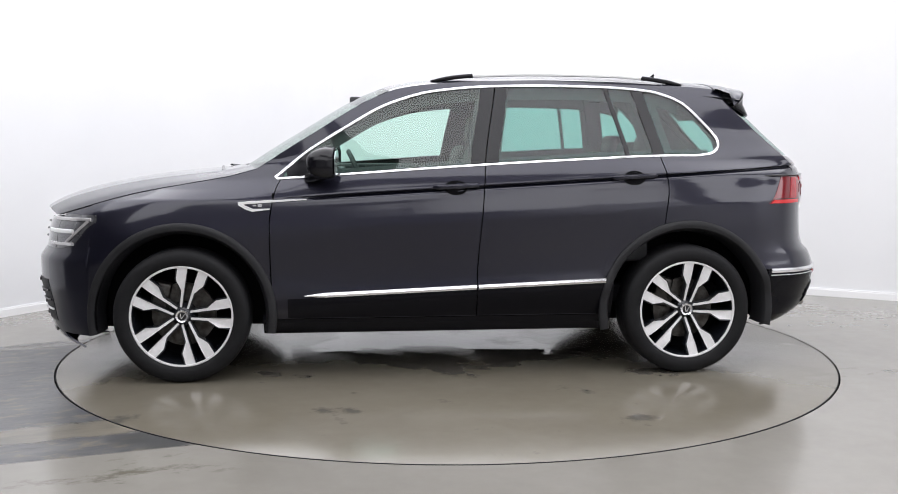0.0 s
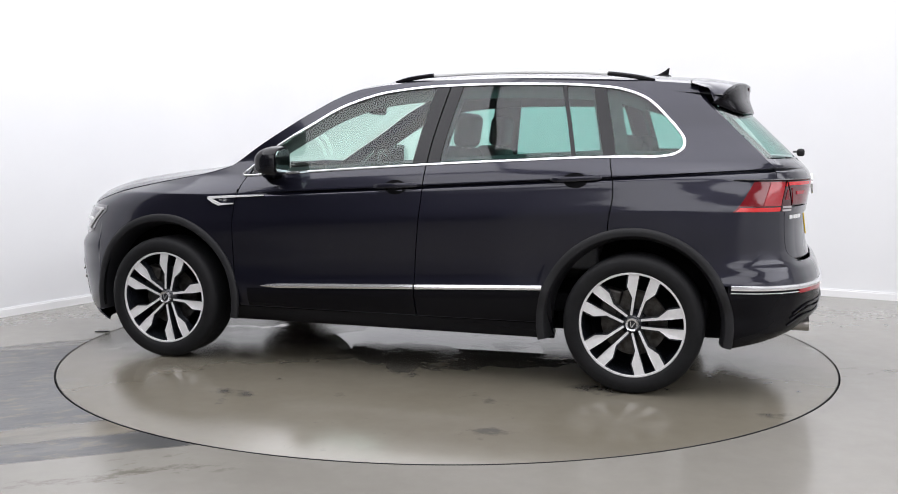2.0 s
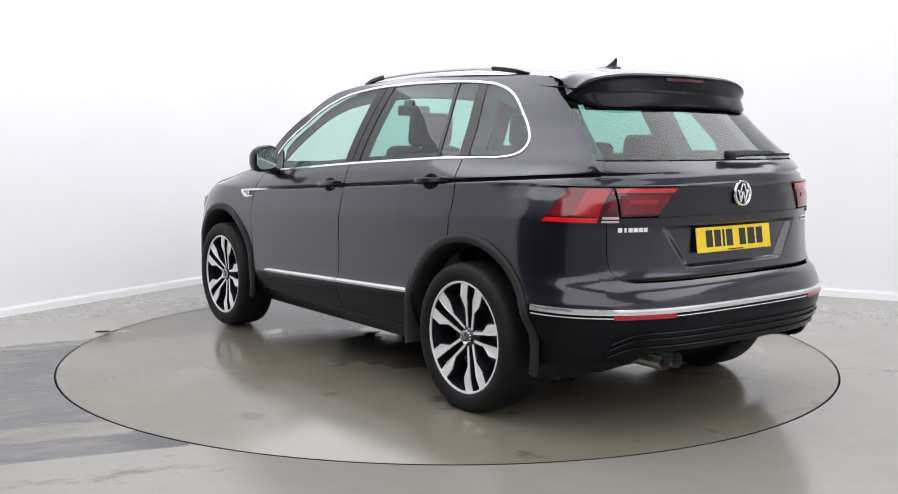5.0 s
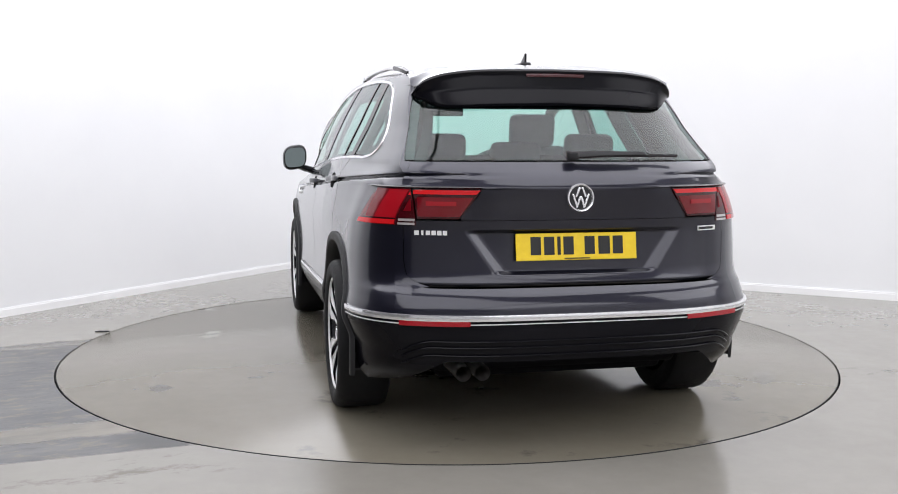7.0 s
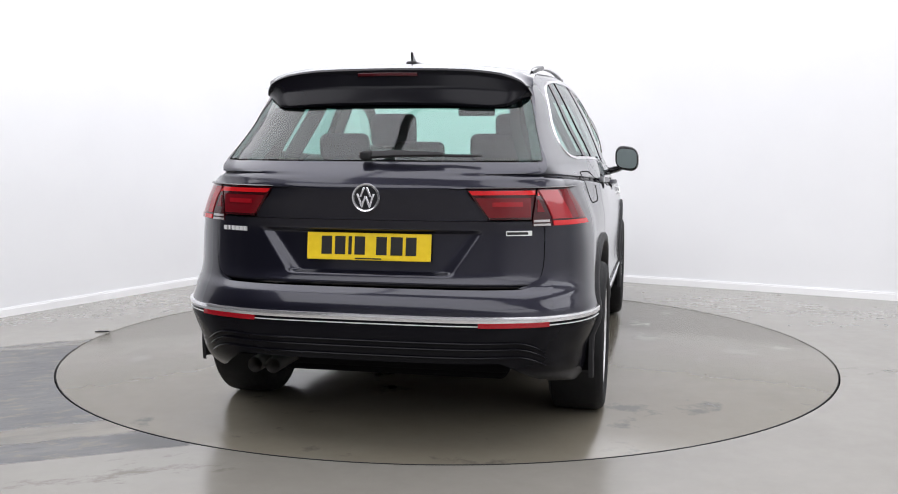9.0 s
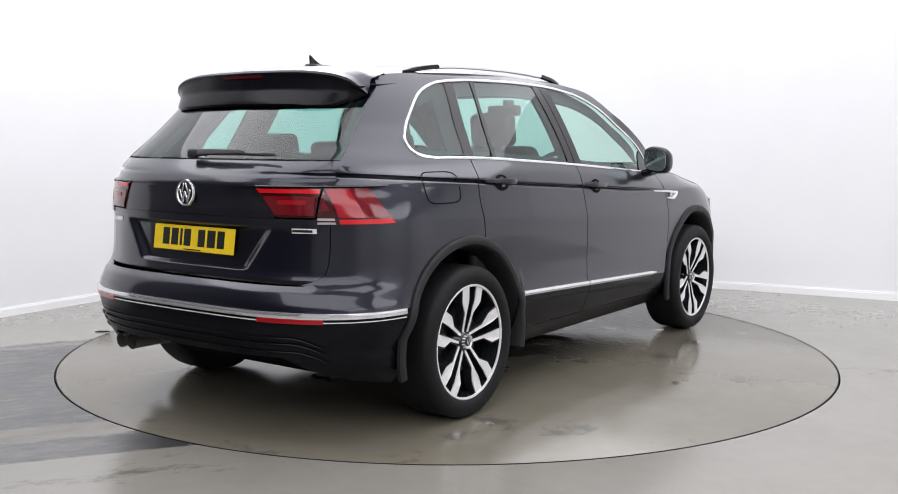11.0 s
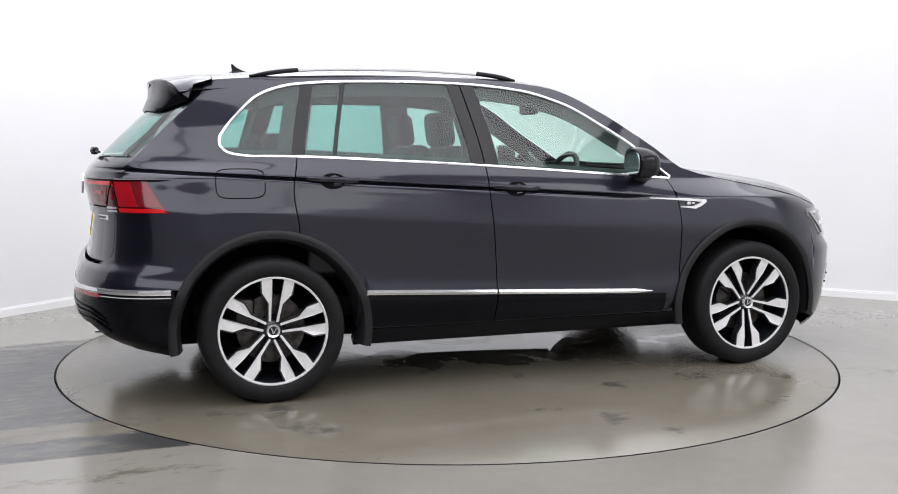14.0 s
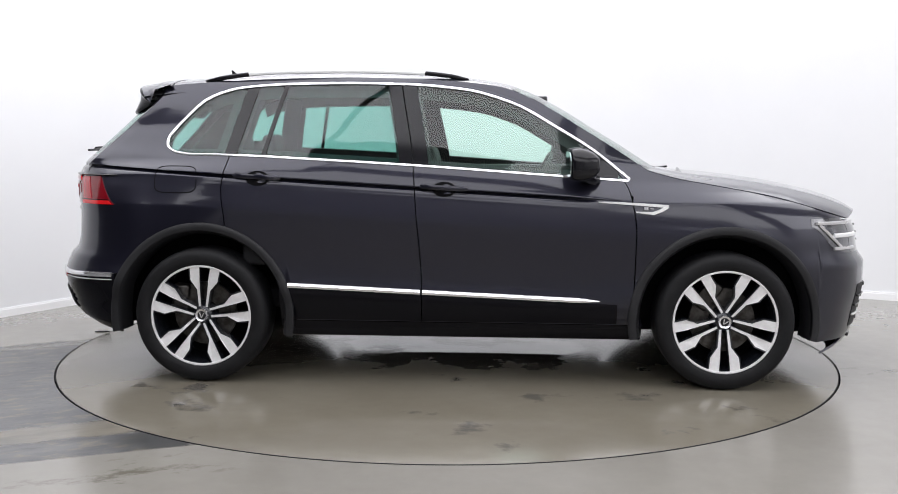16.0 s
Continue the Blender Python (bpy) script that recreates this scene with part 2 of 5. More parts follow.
def sheet(fn, na, nb, lip=0.010, spread_a=None, spread_b=None):
    """A panel from fn(a, b), a and b from 0 to 1, its four edges turned inwards by lip."""
    A = [spread_a(i / na) if spread_a else i / na for i in range(na + 1)]
    B = [spread_b(j / nb) if spread_b else j / nb for j in range(nb + 1)]
    P = np.array([[fn(a, b) for b in B] for a in A], float)
    ga, gb = np.gradient(P, axis=0), np.gradient(P, axis=1)
    N = np.cross(ga, gb)
    N /= np.maximum(np.linalg.norm(N, axis=2, keepdims=True), 1e-9)
    c = P.reshape(-1, 3).mean(0) - np.array([0, 0, 0.7])
    # the normals point outwards, away from the car's middle
    if (N.reshape(-1, 3).mean(0) * c).sum() < 0:
        N = -N
    bm = bmesh.new()
    V = [[bm.verts.new(P[i, j]) for j in range(nb + 1)] for i in range(na + 1)]

    def quad(*vs):
        if len({tuple(round(k, 6) for k in v.co) for v in vs}) >= 3:
            try:
                bm.faces.new(vs)
            except ValueError:
                pass
    for i in range(na):
        for j in range(nb):
            quad(V[i][j], V[i + 1][j], V[i + 1][j + 1], V[i][j + 1])
    if lip:
        loop = [(i, 0) for i in range(na)] + [(na, j) for j in range(nb)] + [(i, nb) for i in range(na, 0, -1)] + [(0, j) for j in range(nb, 0, -1)]
        inner = [bm.verts.new(P[i, j] - lip * N[i, j]) for i, j in loop]
        for k in range(len(loop)):
            (i, j), (i2, j2) = loop[k], loop[(k + 1) % len(loop)]
            quad(V[i][j], V[i2][j2], inner[(k + 1) % len(loop)], inner[k])
    bmesh.ops.remove_doubles(bm, verts=bm.verts, dist=0.00005)
    return bm


def sweep(points, profile, up=(0, 0, 1), closed=False, caps=True, scales=None):
    """A bar along the points; profile: (side, up) pairs round its section."""
    bm = bmesh.new()
    pts = [Vector(p) for p in points]
    n = len(pts)
    rings = []
    for i, p in enumerate(pts):
        a = pts[(i - 1) % n] if closed or i else pts[i]
        b = pts[(i + 1) % n] if closed or i < n - 1 else pts[i]
        t = (b - a).normalized()
        u = Vector(up(i) if callable(up) else up)
        s = t.cross(u).normalized()
        u = s.cross(t).normalized()
        k = scales[i] if scales else 1.0
        rings.append([bm.verts.new(p + s * x * k + u * y * k) for x, y in profile])
    m = len(profile)
    for i in range(n if closed else n - 1):
        r, q = rings[i], rings[(i + 1) % n]
        for j in range(m):
            bm.faces.new((r[j], r[(j + 1) % m], q[(j + 1) % m], q[j]))
    if caps and not closed:
        bm.faces.new(rings[0][::-1])
        bm.faces.new(rings[-1])
    return bm


def round_profile(w, h, n=10, power=2.0):
    out = []
    for i in range(n):
        a = 2 * math.pi * i / n
        c, s = math.cos(a), math.sin(a)
        out.append((w / 2 * math.copysign(abs(c) ** (2 / power), c), h / 2 * math.copysign(abs(s) ** (2 / power), s)))
    return out


def lathe(profile, steps=64, axis="y", closed=False, start=0.0, turn=360.0):
    """Turn (radius, along) pairs about an axis."""
    bm = bmesh.new()
    full = abs(turn - 360) < 0.01
    rings = []
    for i in range(steps if full else steps + 1):
        a = radians(start + turn * i / steps)
        c, s = math.cos(a), math.sin(a)
        rings.append([bm.verts.new((r * c, d, r * s) if axis == "y" else (r * c, r * s, d) if axis == "z" else (d, r * c, r * s)) for r, d in profile])
    for i in range(steps):
        r, q = rings[i], rings[(i + 1) % len(rings)]
        for j in range(len(profile) if closed else len(profile) - 1):
            k = (j + 1) % len(profile)
            bm.faces.new((r[j], q[j], q[k], r[k]))
    bmesh.ops.remove_doubles(bm, verts=bm.verts, dist=0.00002)
    return bm


def rbox(centre, size, bevel=0.02, segments=3, m=None):
    bm = bmesh.new()
    bmesh.ops.create_cube(bm, size=1.0)
    for v in bm.verts:
        v.co = Vector((v.co.x * size[0], v.co.y * size[1], v.co.z * size[2]))
    if bevel:
        bmesh.ops.bevel(bm, geom=list(bm.edges), offset=bevel, segments=segments, profile=0.5, affect="EDGES")
    M = Matrix.Translation(centre) @ (m or Matrix())
    bm.transform(M)
    return bm


def joined(*bms):
    out = bmesh.new()
    for b in bms:
        me = bpy.data.meshes.new("tmp")
        b.to_mesh(me)
        b.free()
        out.from_mesh(me)
        bpy.data.meshes.remove(me)
    return out


def plate_from(outline, depth, place, normal_axis="y"):
    """A flat plate of a given outline (u, v), thick by depth, put at place(u, v, d)."""
    bm = bmesh.new()
    a = [bm.verts.new(place(u, v, 0)) for u, v in outline]
    b = [bm.verts.new(place(u, v, depth)) for u, v in outline]
    bm.faces.new(a)
    bm.faces.new(b[::-1])
    for i in range(len(a)):
        j = (i + 1) % len(a)
        bm.faces.new((a[i], b[i], b[j], a[j]))
    return bm


# ---- the room ----
CORNER = Vector((-1.21, 4.20, 0))
DIR_L, DIR_R = Vector((-0.511, -0.859, 0)).normalized(), Vector((0.891, -0.454, 0)).normalized()
LEN_L, LEN_R = 15.0, 13.0


def room():
    n_l, n_r = Vector((-DIR_L.y, DIR_L.x, 0)), Vector((DIR_R.y, -DIR_R.x, 0))
    n_l = n_l if n_l.dot(DIR_R) > 0 else -n_l
    n_r = n_r if n_r.dot(DIR_L) > 0 else -n_r
    rad = 0.5
    # inner line of the two white walls, with a softly coved corner
    path = [CORNER + DIR_L * 6.4, CORNER + DIR_L * rad]
    p0, p2 = CORNER + DIR_L * rad, CORNER + DIR_R * rad
    for i in range(1, 12):
        t = i / 12
        path.append(p0 * (1 - t) ** 2 + CORNER * 2 * t * (1 - t) + p2 * t * t)
    path += [p2, CORNER + DIR_R * LEN_R]
    mid = len(path) // 2

    def wall(name, pts, z0, z1, thick, mat, label, back=0.0):
        bm = bmesh.new()
        rows = []
        for i, p in enumerate(pts):
            a, b = pts[max(i - 1, 0)], pts[min(i + 1, len(pts) - 1)]
            t = (b - a).normalized()
            nrm = Vector((-t.y, t.x, 0))
            if nrm.dot(Vector((0.3, -2, 0)) - p) > 0:
                nrm = -nrm
            q, o = p - nrm * back, p + nrm * thick
            rows.append([bm.verts.new((v.x, v.y, z)) for v, z in ((q, z0), (q, z1), (o, z1), (o, z0))])
        for r, s in zip(rows, rows[1:]):
            for j in range(4):
                bm.faces.new((r[j], r[(j + 1) % 4], s[(j + 1) % 4], s[j]))
        bm.faces.new(rows[0])
        bm.faces.new(rows[-1][::-1])
        return tagged(mesh_object(name, bm, mat), label, kind="structure")

    left, right = path[:mid + 1], path[mid:]
    wall("wall_west", left, 0, ROOM_Z, 0.2, WALL, "plain white painted studio wall")
    wall("wall_north", right, 0, ROOM_Z, 0.2, WALL, "plain white painted studio wall")
    for nm, pts in (("baseboard_west", left), ("baseboard_north", right)):
        wall(nm, pts, 0, 0.052, -0.002, SKIRT, "white gloss skirting board along the wall", back=0.016)
        wall(nm + "_cap", pts, 0.052, 0.064, -0.002, SKIRT, "white gloss skirting board's rounded cap", back=0.010)
    far = CORNER + DIR_L * LEN_L + DIR_R * LEN_R
    wall("wall_west_dark", [CORNER + DIR_L * LEN_L, CORNER + DIR_L * 6.4], 0, ROOM_Z, 0.2, DARK_WALL, "dark charcoal stretch of the side wall")
    wall("wall_south_dark", [CORNER + DIR_L * LEN_L, CORNER + DIR_L * LEN_L + DIR_R * 3.6], 0, ROOM_Z, 0.2, DARK_WALL, "dark charcoal stretch of the rear wall")
    wall("wall_south", [CORNER + DIR_L * LEN_L + DIR_R * 3.6, far], 0, ROOM_Z, 0.2, GREY_WALL, "plain grey wall behind the camera")
    wall("wall_east", [far, CORNER + DIR_R * LEN_R], 0, ROOM_Z, 0.2, BACK_WALL, "plain white wall behind the camera")
    bm = bmesh.new()
    for z in (ROOM_Z, ROOM_Z + 0.2):
        bm.faces.new([bm.verts.new((p.x, p.y, z)) for p in (CORNER - DIR_L * .3 - DIR_R * .3, CORNER + DIR_R * (LEN_R + .3) - DIR_L * .3, far + DIR_R * .3 + DIR_L * .3, CORNER + DIR_L * (LEN_L + .3) - DIR_R * .3)])
    tagged(mesh_object("ceiling", bm, CEILING), "plain grey studio ceiling", kind="structure")
    # the floor, with a round opening for the turntable
    bm = bmesh.new()
    n, R0 = 160, 2.2525
    outer = [CORNER - DIR_L * .25 - DIR_R * .25, CORNER + DIR_R * (LEN_R + .25) - DIR_L * .25, far + DIR_R * .25 + DIR_L * .25, CORNER + DIR_L * (LEN_L + .25) - DIR_R * .25]

    def outward(a):
        d = Vector((math.cos(a), math.sin(a), 0))
        best = 99.0
        for p, q in zip(outer, outer[1:] + outer[:1]):
            e = q - p
            den = d.x * e.y - d.y * e.x
            if abs(den) > 1e-9:
                k = (p.x * e.y - p.y * e.x) / den
                s = (p.x * d.y - p.y * d.x) / den
                if k > 0 and -1e-6 <= s <= 1 + 1e-6:
                    best = min(best, k)
        return d * best
    angles = sorted([2 * math.pi * i / n for i in range(n)] + [math.atan2(p.y, p.x) % (2 * math.pi) for p in outer])
    rings = []
    for a in angles:
        c, s = math.cos(a), math.sin(a)
        o = outward(a)
        rings.append([bm.verts.new(v) for v in ((R0 * c, R0 * s, -0.06), (R0 * c, R0 * s, -0.002), ((R0 + .002) * c, (R0 + .002) * s, 0), (o.x, o.y, 0))])
    for r, s in zip(rings, rings[1:] + rings[:1]):
        for j in range(3):
            bm.faces.new((r[j], r[j + 1], s[j + 1], s[j]))
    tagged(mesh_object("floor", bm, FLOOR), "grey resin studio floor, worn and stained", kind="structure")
    tagged(mesh_object("pit", lathe([(0.0, -0.07), (2.4, -0.07), (2.4, -0.055)], 96, "z"), DARK), "dark pit under the turntable", kind="structure")
    # a small black stop in the floor at the turntable's rim
    bm = plate_from([(-0.045, -0.012), (0.02, -0.016), (0.045, 0.0), (0.03, 0.014), (-0.02, 0.016)], 0.006, lambda u, v, d: (u, v, d))
    ob = tagged(mesh_object("floor_stop", bm, CLADDING, False), "small black rubber stop at the turntable's edge", "floor stop")
    ob.matrix_world = pose(-2.262, 0.40, 0.0005, 0, 0, 8)


room()

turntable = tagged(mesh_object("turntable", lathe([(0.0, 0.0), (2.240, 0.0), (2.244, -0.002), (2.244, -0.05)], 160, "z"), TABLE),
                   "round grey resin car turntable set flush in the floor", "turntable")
part("edge_ring", lathe([(2.2415, 0.0003), (2.2445, 0.0005), (2.2455, -0.002), (2.2455, -0.03)], 160, "z"), CLADDING, turntable, "thin dark edge of the turntable")

# ---- the car: x forward, y to its left, z up, its origin on the ground between the axles ----
car = tagged(new("car"), "black estate off-road car with chrome trim on twenty-inch alloys", "car")
AXLE, HUB_Z = 1.342, 0.346

SHEAR = curve((0.2, 0.0), (0.45, 0.041), (1.0, 0.058), (1.2, 0.06), (1.4, 0.03), (1.6, 0.0))
PROFILE = curve((0.20, 0.77), (0.25, 0.815), (0.33, 0.868), (0.40, 0.898), (0.44, 0.911), (0.48, 0.909), (0.53, 0.901), (0.60, 0.900), (0.70, 0.905), (0.78, 0.9095), (0.83, 0.911),
                (0.855, 0.9085), (0.90, 0.9015), (0.94, 0.895), (0.965, 0.891), (0.987, 0.886), (1.001, 0.864), (1.009, 0.884), (1.03, 0.879), (1.07, 0.866), (1.113, 0.846),
                (1.20, 0.812), (1.30, 0.771), (1.40, 0.727), (1.50, 0.677), (1.56, 0.640), (1.60, 0.60))
WING_PROFILE = curve((0.20, 0.77), (0.25, 0.815), (0.33, 0.868), (0.40, 0.898), (0.48, 0.909), (0.60, 0.902), (0.70, 0.905), (0.80, 0.909), (0.84, 0.908), (0.90, 0.900), (0.97, 0.889), (1.03, 0.877), (1.113, 0.842), (1.2, 0.80))
REAR_LINE = curve((0.20, -1.95), (0.23, -2.02), (0.27, -2.10), (0.33, -2.185), (0.40, -2.222), (0.50, -2.235), (0.58, -2.230), (0.64, -2.210), (0.68, -2.174), (0.74, -2.158), (0.88, -2.150),
               (0.96, -2.158), (1.04, -2.172), (1.065, -2.175), (1.10, -2.160), (1.18, -2.087), (1.30, -1.965), (1.38, -1.882), (1.44, -1.815), (1.50, -1.765), (1.60, -1.74))
REAR_X = lambda z: REAR_LINE(z) + 0.014
FRONT_X = curve((0.14, 1.99), (0.2, 2.08), (0.28, 2.13), (0.40, 2.155), (0.52, 2.18), (0.62, 2.18), (0.70, 2.135), (0.80, 2.12), (0.87, 2.085), (0.93, 2.01), (1.0, 1.85))


def drop(e, length, depth, power=2.5):
    if e >= length:
        return 0.0
    u = min(1.0, (length - e) / length)
    return depth * (1 - max(0.0, 1 - u ** power) ** (1 / power))


def undrop(d, length, depth, power=2.5):
    q = min(max(d / depth, 0.0), 1.0)
    return length * (1 - max(0.0, 1 - (1 - q) ** power) ** (1 / power))


TAPER = curve((0.55, 0.0), (0.62, 0.006), (0.72, 0.010), (0.90, 0.022), (1.0, 0.046), (1.07, 0.074), (1.13, 0.088), (1.20, 0.090), (1.38, 0.07), (1.45, 0.045), (1.6, 0.04))


def tapered(x, z):
    """By how much the shoulders draw in towards the tail."""
    s = max(0.0, min(1.0, (-1.15 - x) / (-1.25 - REAR_X(z))))
    return TAPER(z) * s * s * (1.6 - 0.6 * s)


REAR_L, REAR_D = 0.5, 0.62
# the wings draw in gently ahead of the tail lamps, the cabin's sides in a long taper to the rear screen
WAIST = curve((0.10, 0.0), (0.25, 0.018), (0.36, 0.034), (0.50, 0.036), (0.70, 0.027), (1.0, 0.010), (1.35, 0.0))
WAIST_AT = curve((0.58, 0.0), (0.80, 0.35), (0.95, 0.80), (1.06, 1.0))
CABIN = curve((0.0, 0.26), (0.135, 0.176), (0.274, 0.145), (0.474, 0.113), (0.674, 0.075), (0.874, 0.041), (1.15, 0.012), (1.5, 0.0))
CABIN_AT = curve((1.06, 1.0), (1.22, 1.0), (1.31, 0.94), (1.385, 0.78), (1.456, 0.63), (1.56, 0.5))
FRONT_L, FRONT_D = 0.75, 0.66


def side_y(x, z):
    """Half the body's width at (x, z), for the lower body and the side windows."""
    low = max(z, 0.40) if abs(x) > 1.75 else z + (max(z, 0.40) - z) * max(0.0, (abs(x) - 1.55) / 0.2)
    q = low + SHEAR(low) * x
    k = max(0.0, min(1.0, (x - 0.45) / 0.4))
    y = PROFILE(q) if k == 0 else PROFILE(q) * (1 - k) + WING_PROFILE(q) * k
    e = x - REAR_X(z)
    if x < 0:
        up = max(0.0, min(1.0, (z - 1.075) / 0.085))
        up = up * up * (3 - 2 * up)
        y -= (drop(e, REAR_L, REAR_D) + tapered(x, z) + WAIST(e) * WAIST_AT(z)) * (1 - up) + CABIN(e) * CABIN_AT(z) * up
    if z < 1.13 and x > 0.9:
        y -= drop(FRONT_X(z) - x, FRONT_L, FRONT_D)
    if x > 0.2:
        y -= 0.03 * max(0.0, min(1.0, (z - 0.95) / 0.1)) * ((x - 0.2) / 0.7) ** 2
    return y


def rear_x(y, z):
    x = REAR_X(z)
    base = REAR_Y(z) + JOIN(z)
    return x + undrop(base - abs(y), REAR_L, REAR_D) - 0.022 * (1 - min(1.0, abs(y) / 0.6) ** 2)


def front_x(y, z):
    x = FRONT_X(z)
    base = FRONT_Y(z) + 0.22
    return x - undrop(base - abs(y), FRONT_L, FRONT_D)


def const(v):
    return lambda _: v


def side_fn(xl, xr, zlo, zhi, off=0.0):
    def fn(a, b):
        z = 0.5 * (zlo(0.5 * (xl(0.7) + xr(0.7))) + zhi(0.5 * (xl(0.7) + xr(0.7))))
        for _ in range(9):
            x = xl(z) + (xr(z) - xl(z)) * a
            z = zlo(x) + (zhi(x) - zlo(x)) * b
        return (x, side_y(x, z) + off, z)
    return fn


def from_level(q, x):
    """The height at which the profile's level q lies at x."""
    z = q
    for _ in range(8):
        z = q - SHEAR(z) * x
    return z


def door_fn(xl, xr, zlo, zhi):
    """Like side_fn, with its rows along the pressed line under the windows."""
    def fn(a, b):
        z = 0.8
        for _ in range(12):
            x = xl(z) + (xr(z) - xl(z)) * a
            lo, hi = zlo(x), zhi(x)
            q_lo, q_hi = lo + SHEAR(lo) * x, hi + SHEAR(hi) * x
            if b < 0.35:
                q = q_lo + (0.90 - q_lo) * b / 0.35
            elif b < 0.88:
                q = 0.90 + 0.14 * (b - 0.35) / 0.53
            else:
                q = 1.04 + (q_hi - 1.04) * (b - 0.88) / 0.12
            z = from_level(q, x)
        return (x, side_y(x, z), z)
    return fn


def rear_fn(yl, yr, zlo, zhi, off=0.0):
    def fn(a, b):
        z = 0.5 * (zlo(0) + zhi(0))
        for _ in range(9):
            y = yl(z) + (yr(z) - yl(z)) * a
            z = zlo(y) + (zhi(y) - zlo(y)) * b
        return (rear_x(y, z) - off, y, z)
    return fn


def front_fn(yl, yr, zlo, zhi, off=0.0):
    def fn(a, b):
        z = 0.5 * (zlo(0) + zhi(0))
        for _ in range(9):
            y = yl(z) + (yr(z) - yl(z)) * a
            z = zlo(y) + (zhi(y) - zlo(y)) * b
        return (front_x(y, z) + off, y, z)
    return fn


ARCH_R = 0.474


def arch(cx, low):
    def f(x):
        d = abs(x - cx)
        return max(low, HUB_Z + math.sqrt(max(0.0, ARCH_R ** 2 - d * d))) if d < ARCH_R else low
    return f


def both_sides(name, make, mat, label="", parent=None, smooth=True):
    """The same part on the car's left and, mirrored, on its right."""
    left, right = parent if isinstance(parent, list) else (parent or car, parent or car)
    return [part(name, make(), mat, left, label, smooth), part(name, mirrored(make()), mat, right, label, smooth)]


# lines along the car
BELT = curve((-2.3, 1.178), (-1.5, 1.178), (-1.35, 1.1795), (-1.186, 1.177), (-0.714, 1.156), (-0.263, 1.131), (0.505, 1.079), (0.9, 1.052))
DLO_TOP = curve((-1.600, 1.215), (-1.575, 1.262), (-1.46, 1.385), (-1.349, 1.480), (-1.27, 1.512), (-1.185, 1.532), (-0.896, 1.552), (-0.597, 1.556), (-0.297, 1.550), (0.013, 1.522), (0.259, 1.453), (0.504, 1.318), (0.687, 1.202), (0.862, 1.062))
EDGE_TOP = curve((-1.85, 1.512), (-1.70, 1.535), (-1.4, 1.562), (-0.9, 1.584), (-0.6, 1.588), (-0.3, 1.580), (0.0, 1.563), (0.20, 1.536), (0.321, 1.493), (0.473, 1.412), (0.624, 1.317), (0.805, 1.205), (0.98, 1.090))
ROOF_TOP = curve((-1.85, 1.566), (-1.66, 1.590), (-1.48, 1.606), (-1.14, 1.625), (-0.638, 1.634), (-0.307, 1.627), (0.0, 1.606), (0.20, 1.570), (0.321, 1.518))
HOOD_EDGE = curve((0.93, 1.112), (1.1, 1.066), (1.3, 1.030), (1.57, 0.980), (1.71, 0.945), (1.88, 0.895), (2.03, 0.852))
HOOD_TOP = curve((0.93, 1.112), (1.145, 1.088), (1.365, 1.070), (1.616, 1.036), (1.833, 0.985), (1.958, 0.938), (2.052, 0.88), (2.12, 0.82))

A_SHUT = curve((0.24, 0.835), (0.33, 0.862), (0.44, 0.880), (0.8, 0.889), (1.0, 0.857), (1.1, 0.80))
B_SHUT = curve((0.24, -0.197), (0.487, -0.194), (0.973, -0.230), (1.123, -0.241), (1.54, -0.316))
C_SHUT = curve((0.24, -1.205), (0.831, -1.211), (1.0, -1.231), (1.184, -1.200), (1.54, -1.115))
JOIN = curve((1.06, 0.155), (1.18, 0.134), (1.6, 0.134))
REAR_END = lambda z: REAR_X(z) + undrop(JOIN(z), REAR_L, REAR_D)
REAR_Y = lambda z: side_y(REAR_END(z), z)
FRONT_END = lambda z: FRONT_X(z) - undrop(0.22, FRONT_L, FRONT_D)
FRONT_Y = lambda z: side_y(FRONT_END(z), z)
GAP = 0.003
SILL = const(0.325)
front_arch, rear_arch = arch(AXLE, 0.24), arch(-AXLE, 0.24)
door_low = lambda x: max(0.325, rear_arch(x) if x < -0.5 else 0)


def plus(f, d):
    return lambda v: f(v) + d


DOORS = {}


